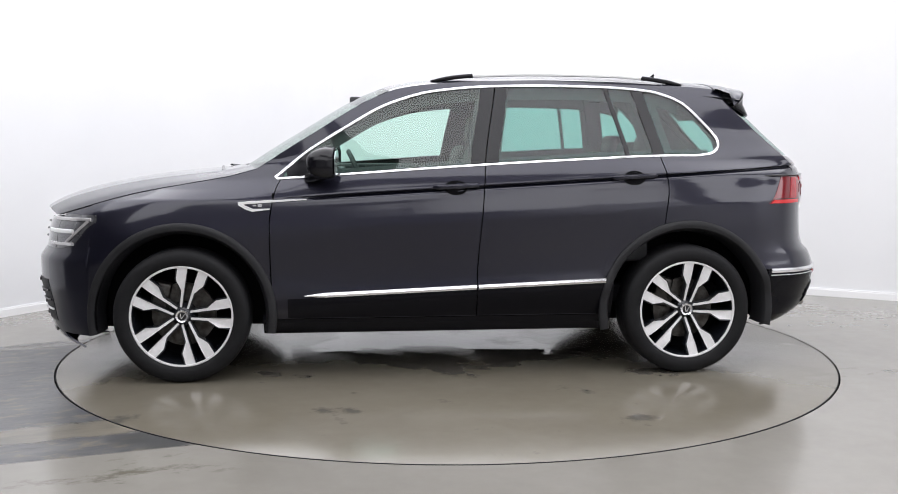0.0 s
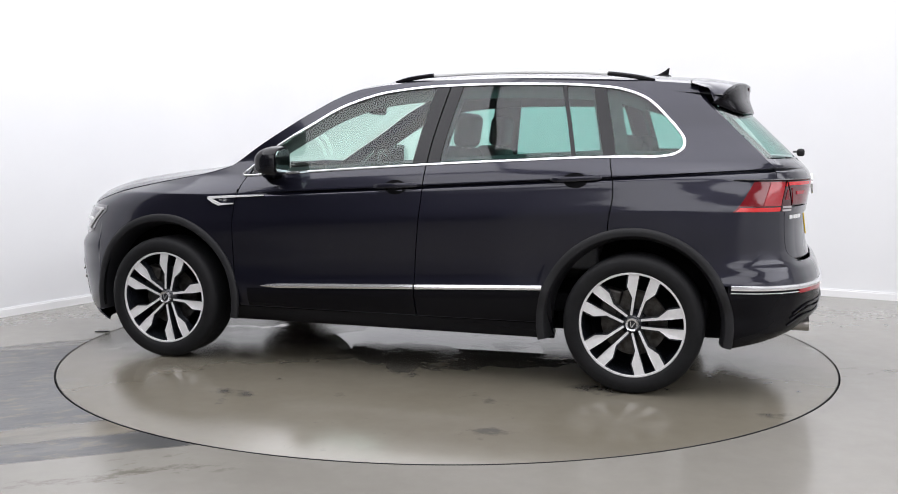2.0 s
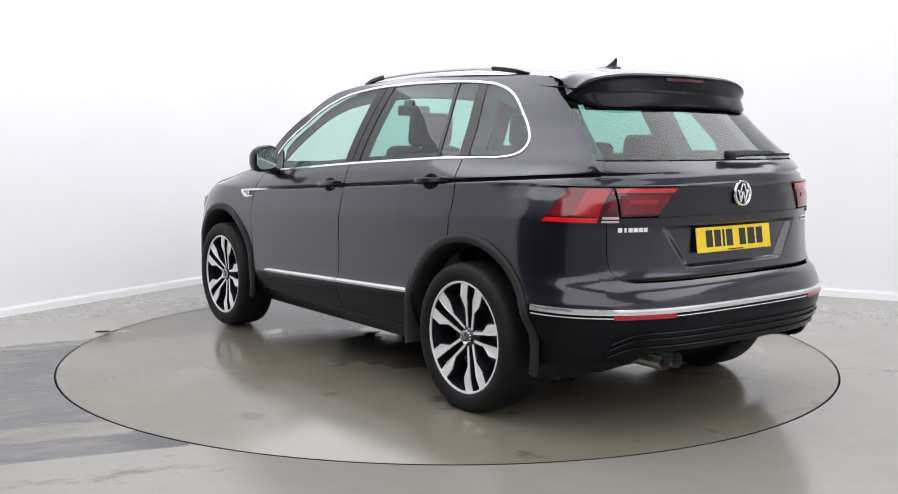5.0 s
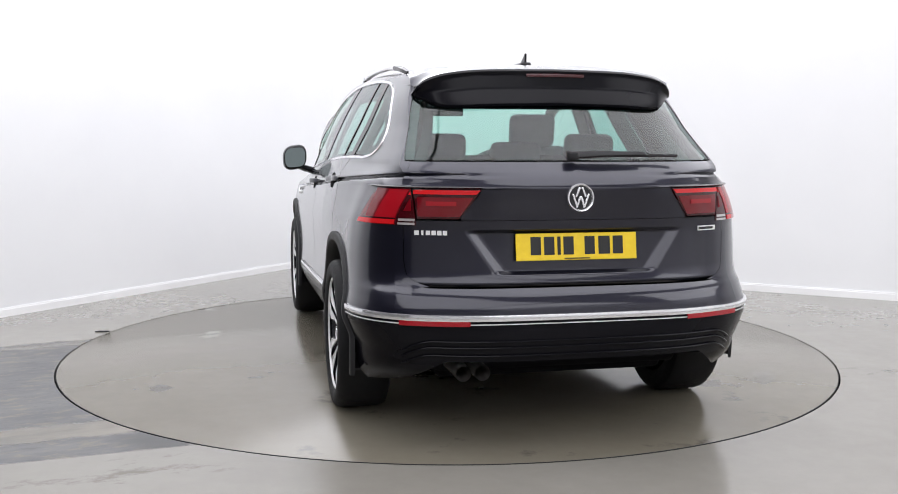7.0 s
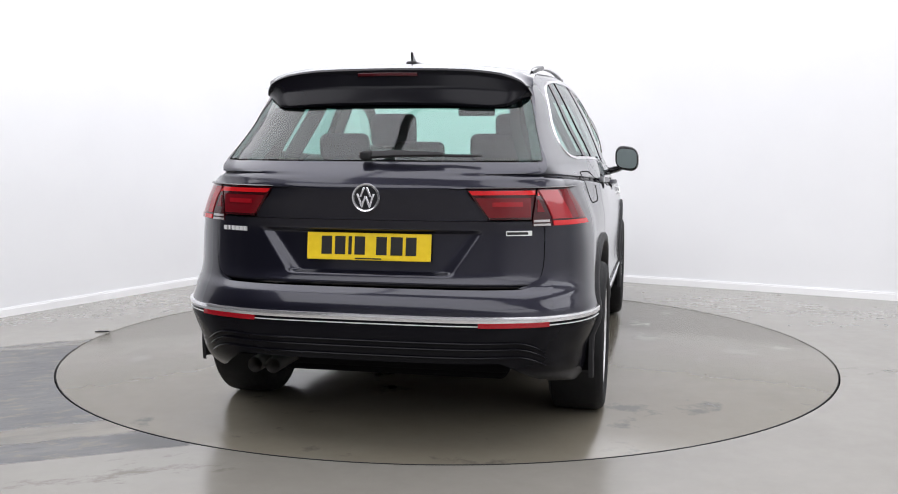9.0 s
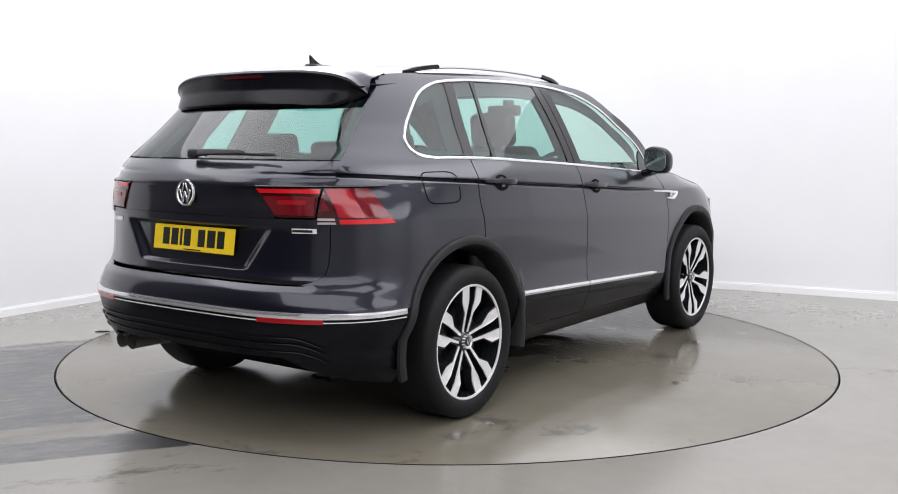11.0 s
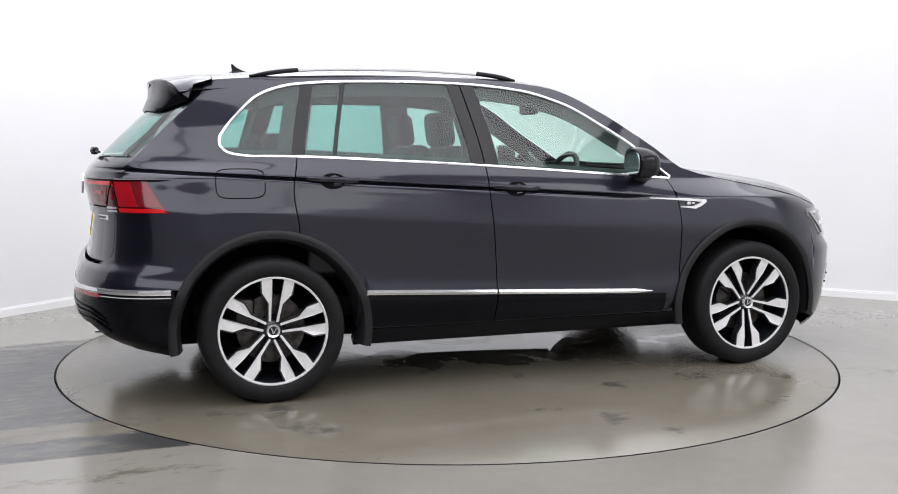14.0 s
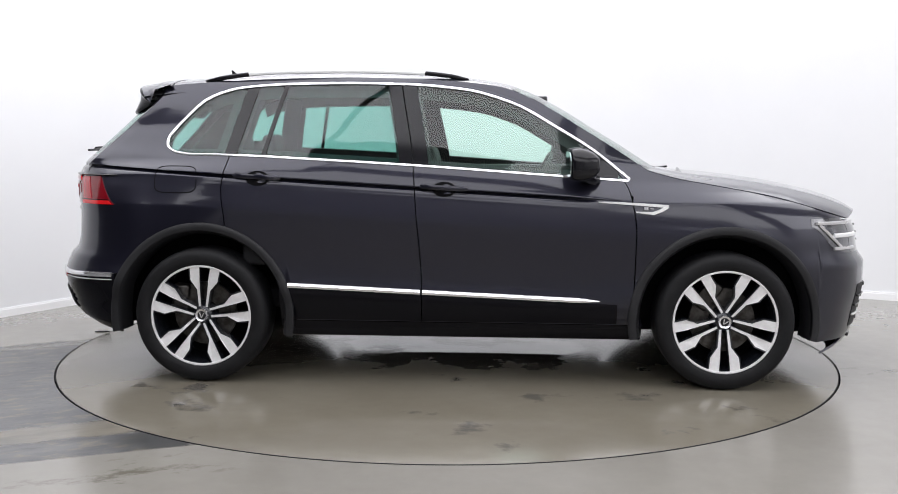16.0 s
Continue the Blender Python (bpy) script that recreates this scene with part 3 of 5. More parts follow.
def body_panels():
    both_sides("front_wing", lambda: sheet(side_fn(plus(A_SHUT, GAP), const(1.80), front_arch, HOOD_EDGE), 60, 40), PAINT)
    DOORS["front"] = both_sides("front_door", lambda: sheet(door_fn(plus(B_SHUT, GAP), plus(A_SHUT, -GAP), SILL, BELT), 30, 100), PAINT)
    DOORS["rear"] = both_sides("rear_door", lambda: sheet(door_fn(plus(C_SHUT, GAP), plus(B_SHUT, -GAP), door_low, BELT), 60, 100), PAINT)
    # the rear wing, round the arch up to the lamp's height, then the pillar beside the quarter window
    both_sides("rear_wing", lambda: sheet(door_fn(REAR_END, plus(C_SHUT, -GAP), lambda x: max(rear_arch(x), 0.565), BELT), 60, 100), PAINT)
    both_sides("rear_pillar", lambda: sheet(side_fn(REAR_END, lambda z: DLO_REAR(z) - 0.004, BELT, EDGE_TOP, 0.0), 18, 24, 0.0), PAINT)
    both_sides("roof_side", lambda: sheet(side_fn(const(-1.30), const(0.97), plus(DLO_TOP, 0.004), EDGE_TOP), 70, 6, 0.0), PAINT)
    both_sides("sill", lambda: sheet(side_fn(const(-0.93), const(0.93), const(0.235), const(0.3205)), 20, 5, 0.05), BLACK_PLASTIC, "gloss black sill")
    # roof
    

    def across(x, s, bow, rise):
        z = EDGE_TOP(x)
        ye = side_y(x, z)
        k = 1 - abs(s) ** 2.6
        return (x + bow * (1 - s * s), ye * s, z + rise * max(0, k) ** 0.72)
    roof_rise = lambda x: ROOF_TOP(x) - EDGE_TOP(x)
    bow = curve((-0.6, 0.0), (0.2, 0.05), (0.3, 0.06), (0.98, 0.105))
    part("roof", sheet(lambda a, b: across(0.26 - 1.828 * a, 2 * b - 1, bow(0.26 - 1.828 * a), roof_rise(0.26 - 1.828 * a)), 60, 40, 0.0), PAINT, car)
    part("windscreen", sheet(lambda a, b: across(0.975 - 0.713 * a, (2 * b - 1) * 0.985, bow(0.975 - 0.713 * a), curve((0.26, roof_rise(0.26)), (0.98, 0.012))(0.975 - 0.713 * a)), 24, 30, 0.0), GLASS_FRONT, car, "green tinted windscreen")
    # bonnet

    def hood(a, b):
        x, s = 0.95 + 1.10 * a, 2 * b - 1
        z = HOOD_EDGE(x)
        ye = side_y(x, z) - 0.002
        k = max(0.0, 1 - abs(s) ** 2.8)
        crease = 0.006 * math.exp(-((abs(s) - 0.72) / 0.07) ** 2)
        return (x + (0.02 + 0.13 * a ** 2) * (1 - s * s) + 0.11 * (1 - a) ** 2 * (1 - s * s), ye * s, z + (HOOD_TOP(x) - z) * k ** 0.7 + crease + 0.004)
    part("bonnet", sheet(hood, 44, 48), PAINT, car)
    part("scuttle", sheet(lambda a, b: (0.93 + 0.1 * a + 0.14 * (1 - (2 * b - 1) ** 2), 0.74 * (2 * b - 1), 1.100 - 0.02 * a), 3, 20), CLADDING, car, "black plastic scuttle panel")
    # front bumper, from wing to wing
    both_sides("front_bumper_corner", lambda: sheet(side_fn(const(1.80), FRONT_END, lambda x: max(0.165 + 0.25 * max(0, 1.95 - x), front_arch(x)), plus(HOOD_EDGE, -0.002)), 24, 40), PAINT)
    part("front_bumper", sheet(front_fn(lambda z: -FRONT_Y(z), FRONT_Y, const(0.15), lambda y: 0.852 - 0.03 * (1 - min(1, abs(y) / 0.62) ** 2)), 40, 36), PAINT, car)
    # rear bumper
    both_sides("rear_bumper_corner", lambda: sheet(side_fn(REAR_END, const(-1.795), lambda x: 0.275 - 0.035 * max(0.0, min(1.0, (x + 2.0) / 0.2)), const(0.561)), 22, 18), BLACK_PLASTIC, "gloss black lower bumper corner")
    part("rear_bumper", sheet(rear_fn(lambda z: -REAR_Y(z), REAR_Y, const(0.566), lambda y: 0.668 + 0.10 * max(0, (abs(y) - 0.60) / 0.1) ** 2 * 0.3), 60, 12), PAINT, car)
    part("rear_valance", sheet(rear_fn(lambda z: -REAR_Y(z), REAR_Y, lambda y: 0.376 - 0.095 * max(0.0, min(1.0, (abs(y) - 0.55) / 0.14)), const(0.561)), 60, 18), BLACK_PLASTIC, car, "gloss black lower rear bumper")


# rear edge of the side windows, as a curve of height
DLO_REAR = curve((1.10, -1.40), (1.180, -1.44), (1.190, -1.50), (1.21, -1.540), (1.235, -1.557), (1.262, -1.557), (1.30, -1.535), (1.385, -1.460), (1.480, -1.352), (1.512, -1.275), (1.53, -1.19), (1.56, -1.0))


def dlo_outline(x_from, x_to, n, top):
    return [((x_from + (x_to - x_from) * i / n), (DLO_TOP if top else BELT)(x_from + (x_to - x_from) * i / n)) for i in range(n + 1)]


def windows():
    glass_lo = plus(BELT, 0.010)
    glass_hi = plus(DLO_TOP, -0.008)
    both_sides("front_window", lambda: sheet(side_fn(lambda z: B_SHUT(z) + 0.075, const(0.83), glass_lo, lambda x: max(glass_hi(x), glass_lo(x)), -0.006), 36, 16, 0.0), GLASS_FRONT, "green tinted side window", DOORS["front"])
    both_sides("pillar_trim", lambda: sheet(side_fn(lambda z: B_SHUT(z) + 0.004, lambda z: B_SHUT(z) + 0.078, glass_lo, glass_hi, -0.003), 4, 14), TRIM, "gloss black pillar trim")
    both_sides("pillar_trim", lambda: sheet(side_fn(lambda z: B_SHUT(z) - 0.070, lambda z: B_SHUT(z) - 0.003, glass_lo, glass_hi, -0.003), 4, 14), TRIM, "gloss black pillar trim")
    both_sides("rear_window", lambda: sheet(side_fn(lambda z: C_SHUT(z) + 0.03, lambda z: B_SHUT(z) - 0.066, glass_lo, glass_hi, -0.006), 24, 16, 0.0), GLASS_REAR, "dark tinted side window", DOORS["rear"])
    both_sides("pillar_trim", lambda: sheet(side_fn(lambda z: C_SHUT(z) - 0.03, lambda z: C_SHUT(z) + 0.034, glass_lo, glass_hi, -0.003), 4, 14), TRIM, "gloss black pillar trim")
    both_sides("window_divider", lambda: sheet(side_fn(lambda z: C_SHUT(z) + 0.170, lambda z: C_SHUT(z) + 0.192, glass_lo, glass_hi, -0.002), 2, 10), TRIM, "black window divider bar")

    def quarter(a, b):
        z = 1.19 + (1.522 - 1.19) * b
        x0, x1 = C_SHUT(z) - 0.026, DLO_REAR(z) + 0.004
        z2 = max(z, BELT(x0 + (x1 - x0) * a) + 0.008)
        x = x0 + (min(x1, x0) - x0) * a
        return (x, side_y(x, z2) - 0.006, z2)
    both_sides("quarter_window", lambda: sheet(quarter, 14, 18, 0.0), GLASS_REAR, "dark tinted rear quarter window")

    # bright trim round the whole side glass
    pts = [(x, BELT(x)) for x in np.linspace(0.85, -1.41, 46)]
    pts += [(DLO_REAR(z), z) for z in (1.184, 1.190, 1.20, 1.21, 1.222, 1.235, 1.248, 1.262, 1.28, 1.30, 1.34, 1.385, 1.43, 1.465)]
    pts += [(x, DLO_TOP(x)) for x in np.linspace(-1.33, 0.86, 60)]
    pts = [(float(x), float(z)) for x, z in pts]

    def trim():
        P = [Vector((x, side_y(x, z) + 0.001, z)) for x, z in pts]
        return sweep(P, [(-0.0075, -0.004), (-0.006, 0.003), (0.0, 0.0045), (0.006, 0.003), (0.0075, -0.004)], up=lambda i: (0, 0.95, 0.3), closed=True)
    both_sides("window_trim", trim, CHROME, "polished chrome window surround")
    # rear window and its glass-black border
    part("rear_screen", sheet(rear_fn(lambda z: -REAR_GLASS(z), REAR_GLASS, const(1.178), const(1.47), -0.004), 40, 20, 0.0), GLASS_TAIL, car, "tinted heated rear screen")


def screen_border():
    both_sides("screen_border", lambda: sheet(rear_fn(lambda z: REAR_GLASS(z) - 0.035, lambda z: REAR_GLASS(z) - 0.001, const(1.180), const(1.47), -0.009), 6, 16), TRIM, "black border of the rear screen")
    part("screen_border", sheet(rear_fn(lambda z: -REAR_GLASS(z) + 0.06, lambda z: REAR_GLASS(z) - 0.06, const(1.400), const(1.47), -0.010), 30, 4), TRIM, car, "black border of the rear screen")



REAR_GLASS = curve((1.178, 0.679), (1.30, 0.640), (1.47, 0.583), (1.545, 0.540))


def tailgate():
    low_side = curve((0.672, 0.60), (0.69, 0.655), (0.72, 0.69), (0.80, 0.70), (0.93, 0.70), (1.0, 0.69))
    # the wings' strip between tailgate and rear corner
    both_sides("rear_corner", lambda: sheet(rear_fn(lambda z: low_side(z) + 0.003, REAR_Y, const(0.673), const(0.937)), 10, 24, 0.0), PAINT)

    def pressed(fn):
        # a level crease over a hollow that holds the plate
        def f(a, b):
            x, y, z = fn(a, b)
            wide = 0.480 - 0.72 * max(0.0, 0.90 - z)
            k = max(0.0, min(1.0, (wide - abs(y)) / 0.065))
            t = max(0.0, min(1.0, (0.905 - z) / 0.022)) * max(0.0, min(1.0, (z - 0.716) / 0.016))
            k, t = k * k * (3 - 2 * k), t * t * (3 - 2 * t)
            return (x + 0.024 * k * t + 0.020 * max(0.0, (0.690 - z) / 0.018) ** 2, y, z)
        return f
    part("tailgate", sheet(pressed(rear_fn(lambda z: -low_side(z), low_side, lambda y: 0.672, lambda y: 0.938)), 170, 90), PAINT, car)
    part("tailgate_upper", sheet(rear_fn(lambda z: -(UP_SIDE(z)), UP_SIDE, const(0.940), const(1.172)), 80, 36), PAINT, car)
    both_sides("rear_pillar_face", lambda: sheet(rear_fn(lambda z: REAR_GLASS(z) + 0.002, lambda z: REAR_Y(z) + 0.001, const(1.174), const(1.542)), 10, 26, 0.0), PAINT)
    both_sides("shoulder_panel", lambda: sheet(rear_fn(lambda z: UP_SIDE(z) + 0.001, lambda z: REAR_Y(z) + 0.001, const(1.066), const(1.174)), 8, 10, 0.0), PAINT)


UP_SIDE = curve((0.940, 0.480), (0.955, 0.485), (1.064, 0.405), (1.070, 0.70), (1.172, 0.66))


def tail_lamps():
    front_edge = curve((0.915, -1.800), (0.945, -1.83), (1.066, -1.90))
    outer = both_sides("tail_lamp", lambda: sheet(side_fn(REAR_END, front_edge, const(0.918), const(1.064), 0.004), 16, 14, 0.012), RED_MID, "red tail lamp wrapping the rear corner")
    both_sides("lamp_lens", lambda: sheet(rear_fn(lambda z: 0.655 + 0.45 * (z - 0.918) * 0.25, lambda z: REAR_Y(z) + 0.001, const(0.918), const(1.064), 0.004), 10, 14, 0.012), RED_DARK, "dark red rear lens", outer)
    inner = both_sides("tailgate_lamp", lambda: sheet(rear_fn(curve((0.94, 0.50), (0.965, 0.478), (1.064, 0.407)), lambda z: 0.648 + 0.45 * (z - 0.918) * 0.25, const(0.946), const(1.064), 0.006), 24, 14, 0.012), RED_DARK, "dark red tailgate lamp")
    both_sides("light_bar", lambda: sheet(rear_fn(curve((1.03, 0.44), (1.064, 0.41)), const(0.664), const(1.044), const(1.061), 0.010), 24, 3, 0.005), RED_BRIGHT, "bright red upper light bar", inner)
    both_sides("lens_panel", lambda: sheet(rear_fn(curve((0.955, 0.49), (1.03, 0.44)), const(0.650), const(0.955), const(1.032), 0.009), 24, 3, 0.004), RED_MID, "ribbed red lens", inner)
    both_sides("light_bar", lambda: sheet(rear_fn(const(0.674), lambda z: REAR_Y(z) + 0.002, const(1.040), const(1.061), 0.009), 12, 3, 0.005), RED_BRIGHT, "bright red light bar", outer)
    both_sides("light_bar", lambda: sheet(side_fn(REAR_END, lambda z: REAR_END(z) + 0.075 - 0.10 * (z - 0.99), const(0.947), const(1.061), 0.009), 6, 12, 0.005), RED, "bright red light bar down the corner", outer)
    both_sides("light_bar", lambda: sheet(side_fn(REAR_END, lambda z: front_edge(z) - 0.012, const(0.921), const(0.940), 0.009), 14, 3, 0.005), RED_BRIGHT, "bright red lower light bar", outer)
    both_sides("lamp_divider", lambda: sheet(side_fn(REAR_END, lambda z: front_edge(z) - 0.008, const(0.9405), const(0.9465), 0.007), 14, 2, 0.004), RED_DARK, "dark line between the light bars", outer)
    both_sides("lens_strip", lambda: sheet(rear_fn(const(0.674), lambda z: REAR_Y(z) - 0.012, const(0.975), const(1.024), 0.008), 10, 3, 0.004), RED_MID, "smoked red lens", outer)
    both_sides("lens_strip", lambda: sheet(rear_fn(const(0.505), const(0.62), const(0.998), const(1.016), 0.012), 12, 2, 0.004), RED, "red reflector strip", inner)
    for z0, z1 in ((0.920, 0.929), (0.935, 0.945)):
        both_sides("reversing_lamp", lambda: sheet(rear_fn(const(0.662), lambda z: REAR_Y(z) - 0.004, const(z0), const(z1), 0.009), 10, 2, 0.005), CLEAR, "clear reversing lamp strip", outer)

    # thin black ledge that draws in the shadow line under the overhanging bodywork
    def brow():
        pts = [(float(x), side_y(float(x), 1.071) + 0.002, 1.071) for x in np.linspace(-1.80, REAR_END(1.071), 10)]
        pts += [(rear_x(float(y), 1.071) - 0.002, float(y), 1.071) for y in np.linspace(REAR_Y(1.071), 0.40, 20)][1:]
        return sweep(pts, round_profile(0.024, 0.010, 8), up=(0, 0, 1), scales=[0.3, 0.7] + [1.0] * (len(pts) - 4) + [0.8, 0.4])
    both_sides("lamp_brow_shade", brow, TRIM, "black ledge strip drawing the shadow line over the tail lamp")


def wheel_well(cx, sign):
    bm = lathe([(0.44, -0.01), (0.445, -0.32), (0.1, -0.33)], 40, "y", start=-9, turn=198)
    bm.transform(Matrix.Translation((cx, 0.88, HUB_Z)))
    return bm if sign > 0 else mirrored(bm)


def cladding(cx):
    prof = [(0.487, -0.006), (0.486, 0.009), (0.480, 0.014), (0.462, 0.016), (0.448, 0.013), (0.441, 0.004), (0.436, -0.012), (0.425, -0.05), (0.420, -0.12)]
    bm = bmesh.new()
    rings = []
    n = 56
    for i in range(n + 1):
        a = radians(-12 + 203 * i / n)
        ring = []
        xb, zb = cx + 0.487 * math.cos(a), HUB_Z + 0.487 * math.sin(a)
        yb = max(side_y(xb, max(zb, 0.44)), 0.845)
        for r, d in prof:
            ring.append(bm.verts.new((cx + r * math.cos(a), yb + d, HUB_Z + r * math.sin(a))))
        rings.append(ring)
    for r, q in zip(rings, rings[1:]):
        for j in range(len(prof) - 1):
            bm.faces.new((r[j], r[j + 1], q[j + 1], q[j]))
    return bm


def arches():
    for cx in (AXLE, -AXLE):
        both_sides("arch_trim", lambda: cladding(cx), CLADDING, "matt black wheel arch trim")
        part("wheel_well", wheel_well(cx, 1), DARK, car)
        part("wheel_well", wheel_well(cx, -1), DARK, car)


# ---- wheels: built once about their own axis, facing +y ----
def spoke_pair_blade(side):
    """One blade of a twin spoke, along +x, as an outline (r, across) with its machined face."""
    s = side
    return [(0.042, 0.0125 * s), (0.127, 0.0195 * s), (0.190, 0.0235 * s), (0.256, 0.0295 * s), (0.256, 0.080 * s), (0.180, 0.071 * s), (0.131, 0.0335 * s), (0.042, 0.0235 * s)]


def wheel():
    ob = mesh_object("wheel", lathe([(0.262, 0.0), (0.266, -0.004), (0.266, -0.012), (0.252, -0.016), (0.246, -0.05), (0.236, -0.2)], 72), RIM_BLACK)
    tagged(ob, "twin-spoke black and machined alloy wheel")
    part("rim_lip", lathe([(0.2635, 0.0005), (0.2650, 0.002), (0.2600, 0.0045), (0.2535, 0.003), (0.2525, -0.004)], 72), MACHINED, ob, "machined bright rim edge")
    part("tyre", lathe([(0.262, 0.0), (0.268, 0.008), (0.280, 0.014), (0.300, 0.018), (0.318, 0.016), (0.332, 0.010), (0.343, -0.002), (0.3475, -0.018), (0.349, -0.04), (0.3495, -0.12), (0.348, -0.19), (0.338, -0.215), (0.30, -0.23), (0.25, -0.22)], 96), RUBBER, ob, "black low-profile tyre")
    part("rim_barrel", lathe([(0.240, -0.19), (0.05, -0.20)], 48), DARK, ob, "dark inner rim")
    part("brake_disc", lathe([(0.07, -0.085), (0.165, -0.085), (0.165, -0.11), (0.07, -0.11)], 56), STEEL, ob, "steel brake disc")
    part("brake_caliper", rbox((0.135, -0.10, 0.06), (0.09, 0.07, 0.16), 0.015), STEEL, ob, "grey brake caliper")
    for k in range(5):
        M = Matrix.Rotation(radians(-(90 + 72 * k)), 4, "Y")
        for s in (-1, 1):
            depth = lambda r: -0.030 + 0.028 * min(1.0, max(0.0, (r - 0.05) / 0.14))
            o = spoke_pair_blade(s)
            face = plate_from(o, 0.006, lambda u, v, d: (u, depth(u) - d, v))
            face.transform(M)
            part("spoke_face", face, MACHINED, ob, "machined bright spoke face", False)
            wide = [(u, v * 1.0 + (0.007 * s if i >= 4 else -0.004 * s)) for i, (u, v) in enumerate(o)]
            body = plate_from(wide, 0.045, lambda u, v, d: (u, depth(u) - 0.003 - d, v))
            body.transform(M)
            part("spoke", body, RIM_BLACK, ob, "", False)
    part("hub", lathe([(0.0, -0.024), (0.036, -0.026), (0.044, -0.034), (0.060, -0.05), (0.066, -0.08)], 40), RIM_BLACK, ob)
    part("hub_cap", lathe([(0.0, -0.012), (0.024, -0.0125), (0.032, -0.008), (0.034, -0.022)], 32), CHROME, ob, "chrome hub cap")
    part("hub_cap_centre", lathe([(0.0, -0.0110), (0.021, -0.0113), (0.0225, -0.0135)], 32), LAMP_DARK, ob, "dark hub cap centre")
    part("hub_cap_mark", joined(*[rbox((sx * 0.006, -0.0108, 0.0), (0.004, 0.002, 0.030), 0, 1, Matrix.Rotation(radians(r), 4, "Y")) for sx, r in ((-1, -22), (1, 22))]), CHROME, ob, "plain chrome mark")
    for k in range(5):
        a = radians(36 + 90 + 72 * k)
        bm = lathe([(0.0, -0.034), (0.008, -0.034), (0.009, -0.05)], 12)
        bm.transform(Matrix.Translation((0.052 * math.cos(a), 0, 0.052 * math.sin(a))))
        part("wheel_bolt", bm, LAMP_DARK, ob)
    return ob


def wheels():
    first = wheel()
    first.parent = car
    Y = 0.910
    spots = [(AXLE, Y, 0, -14.5), (-AXLE, Y, 0, -13.5), (AXLE, -Y, 180, -35), (-AXLE, -Y, 180, -5.7)]
    for i, (x, y, rz, spin) in enumerate(spots):
        m = pose(x, y, HUB_Z + 0.003, 0, 0, rz) @ pose(0, 0, 0, 0, spin, 0)
        if i == 0:
            first.matrix_basis = m
        else:
            copy_thing(first, m)


body_panels()
windows()
screen_border()
tailgate()
tail_lamps()
arches()
wheels()


def underbody():
    part("underbody", joined(rbox((0, 0, 0.28), (1.75, 1.56, 0.10), 0.02), rbox((0.0, 0, 0.30), (3.7, 1.05, 0.14), 0.03), rbox((-1.70, 0, 0.36), (0.50, 1.1, 0.16), 0.03), rbox((1.65, 0, 0.34), (0.44, 1.1, 0.2), 0.03)), DARK, car, "dark underbody")
    for y in (0.483, 0.404):
        part("exhaust_pipe", joined(*[sweep([(-2.185, y, 0.328), (-2.00, y, 0.328), (-1.8, y, 0.325)], round_profile(0.066, 0.066, 20), caps=False), sweep([(-2.183, y, 0.328), (-2.0, y, 0.328)], round_profile(0.058, 0.058, 20), caps=False)]), EXHAUST, car, "bright exhaust tailpipe")


underbody()


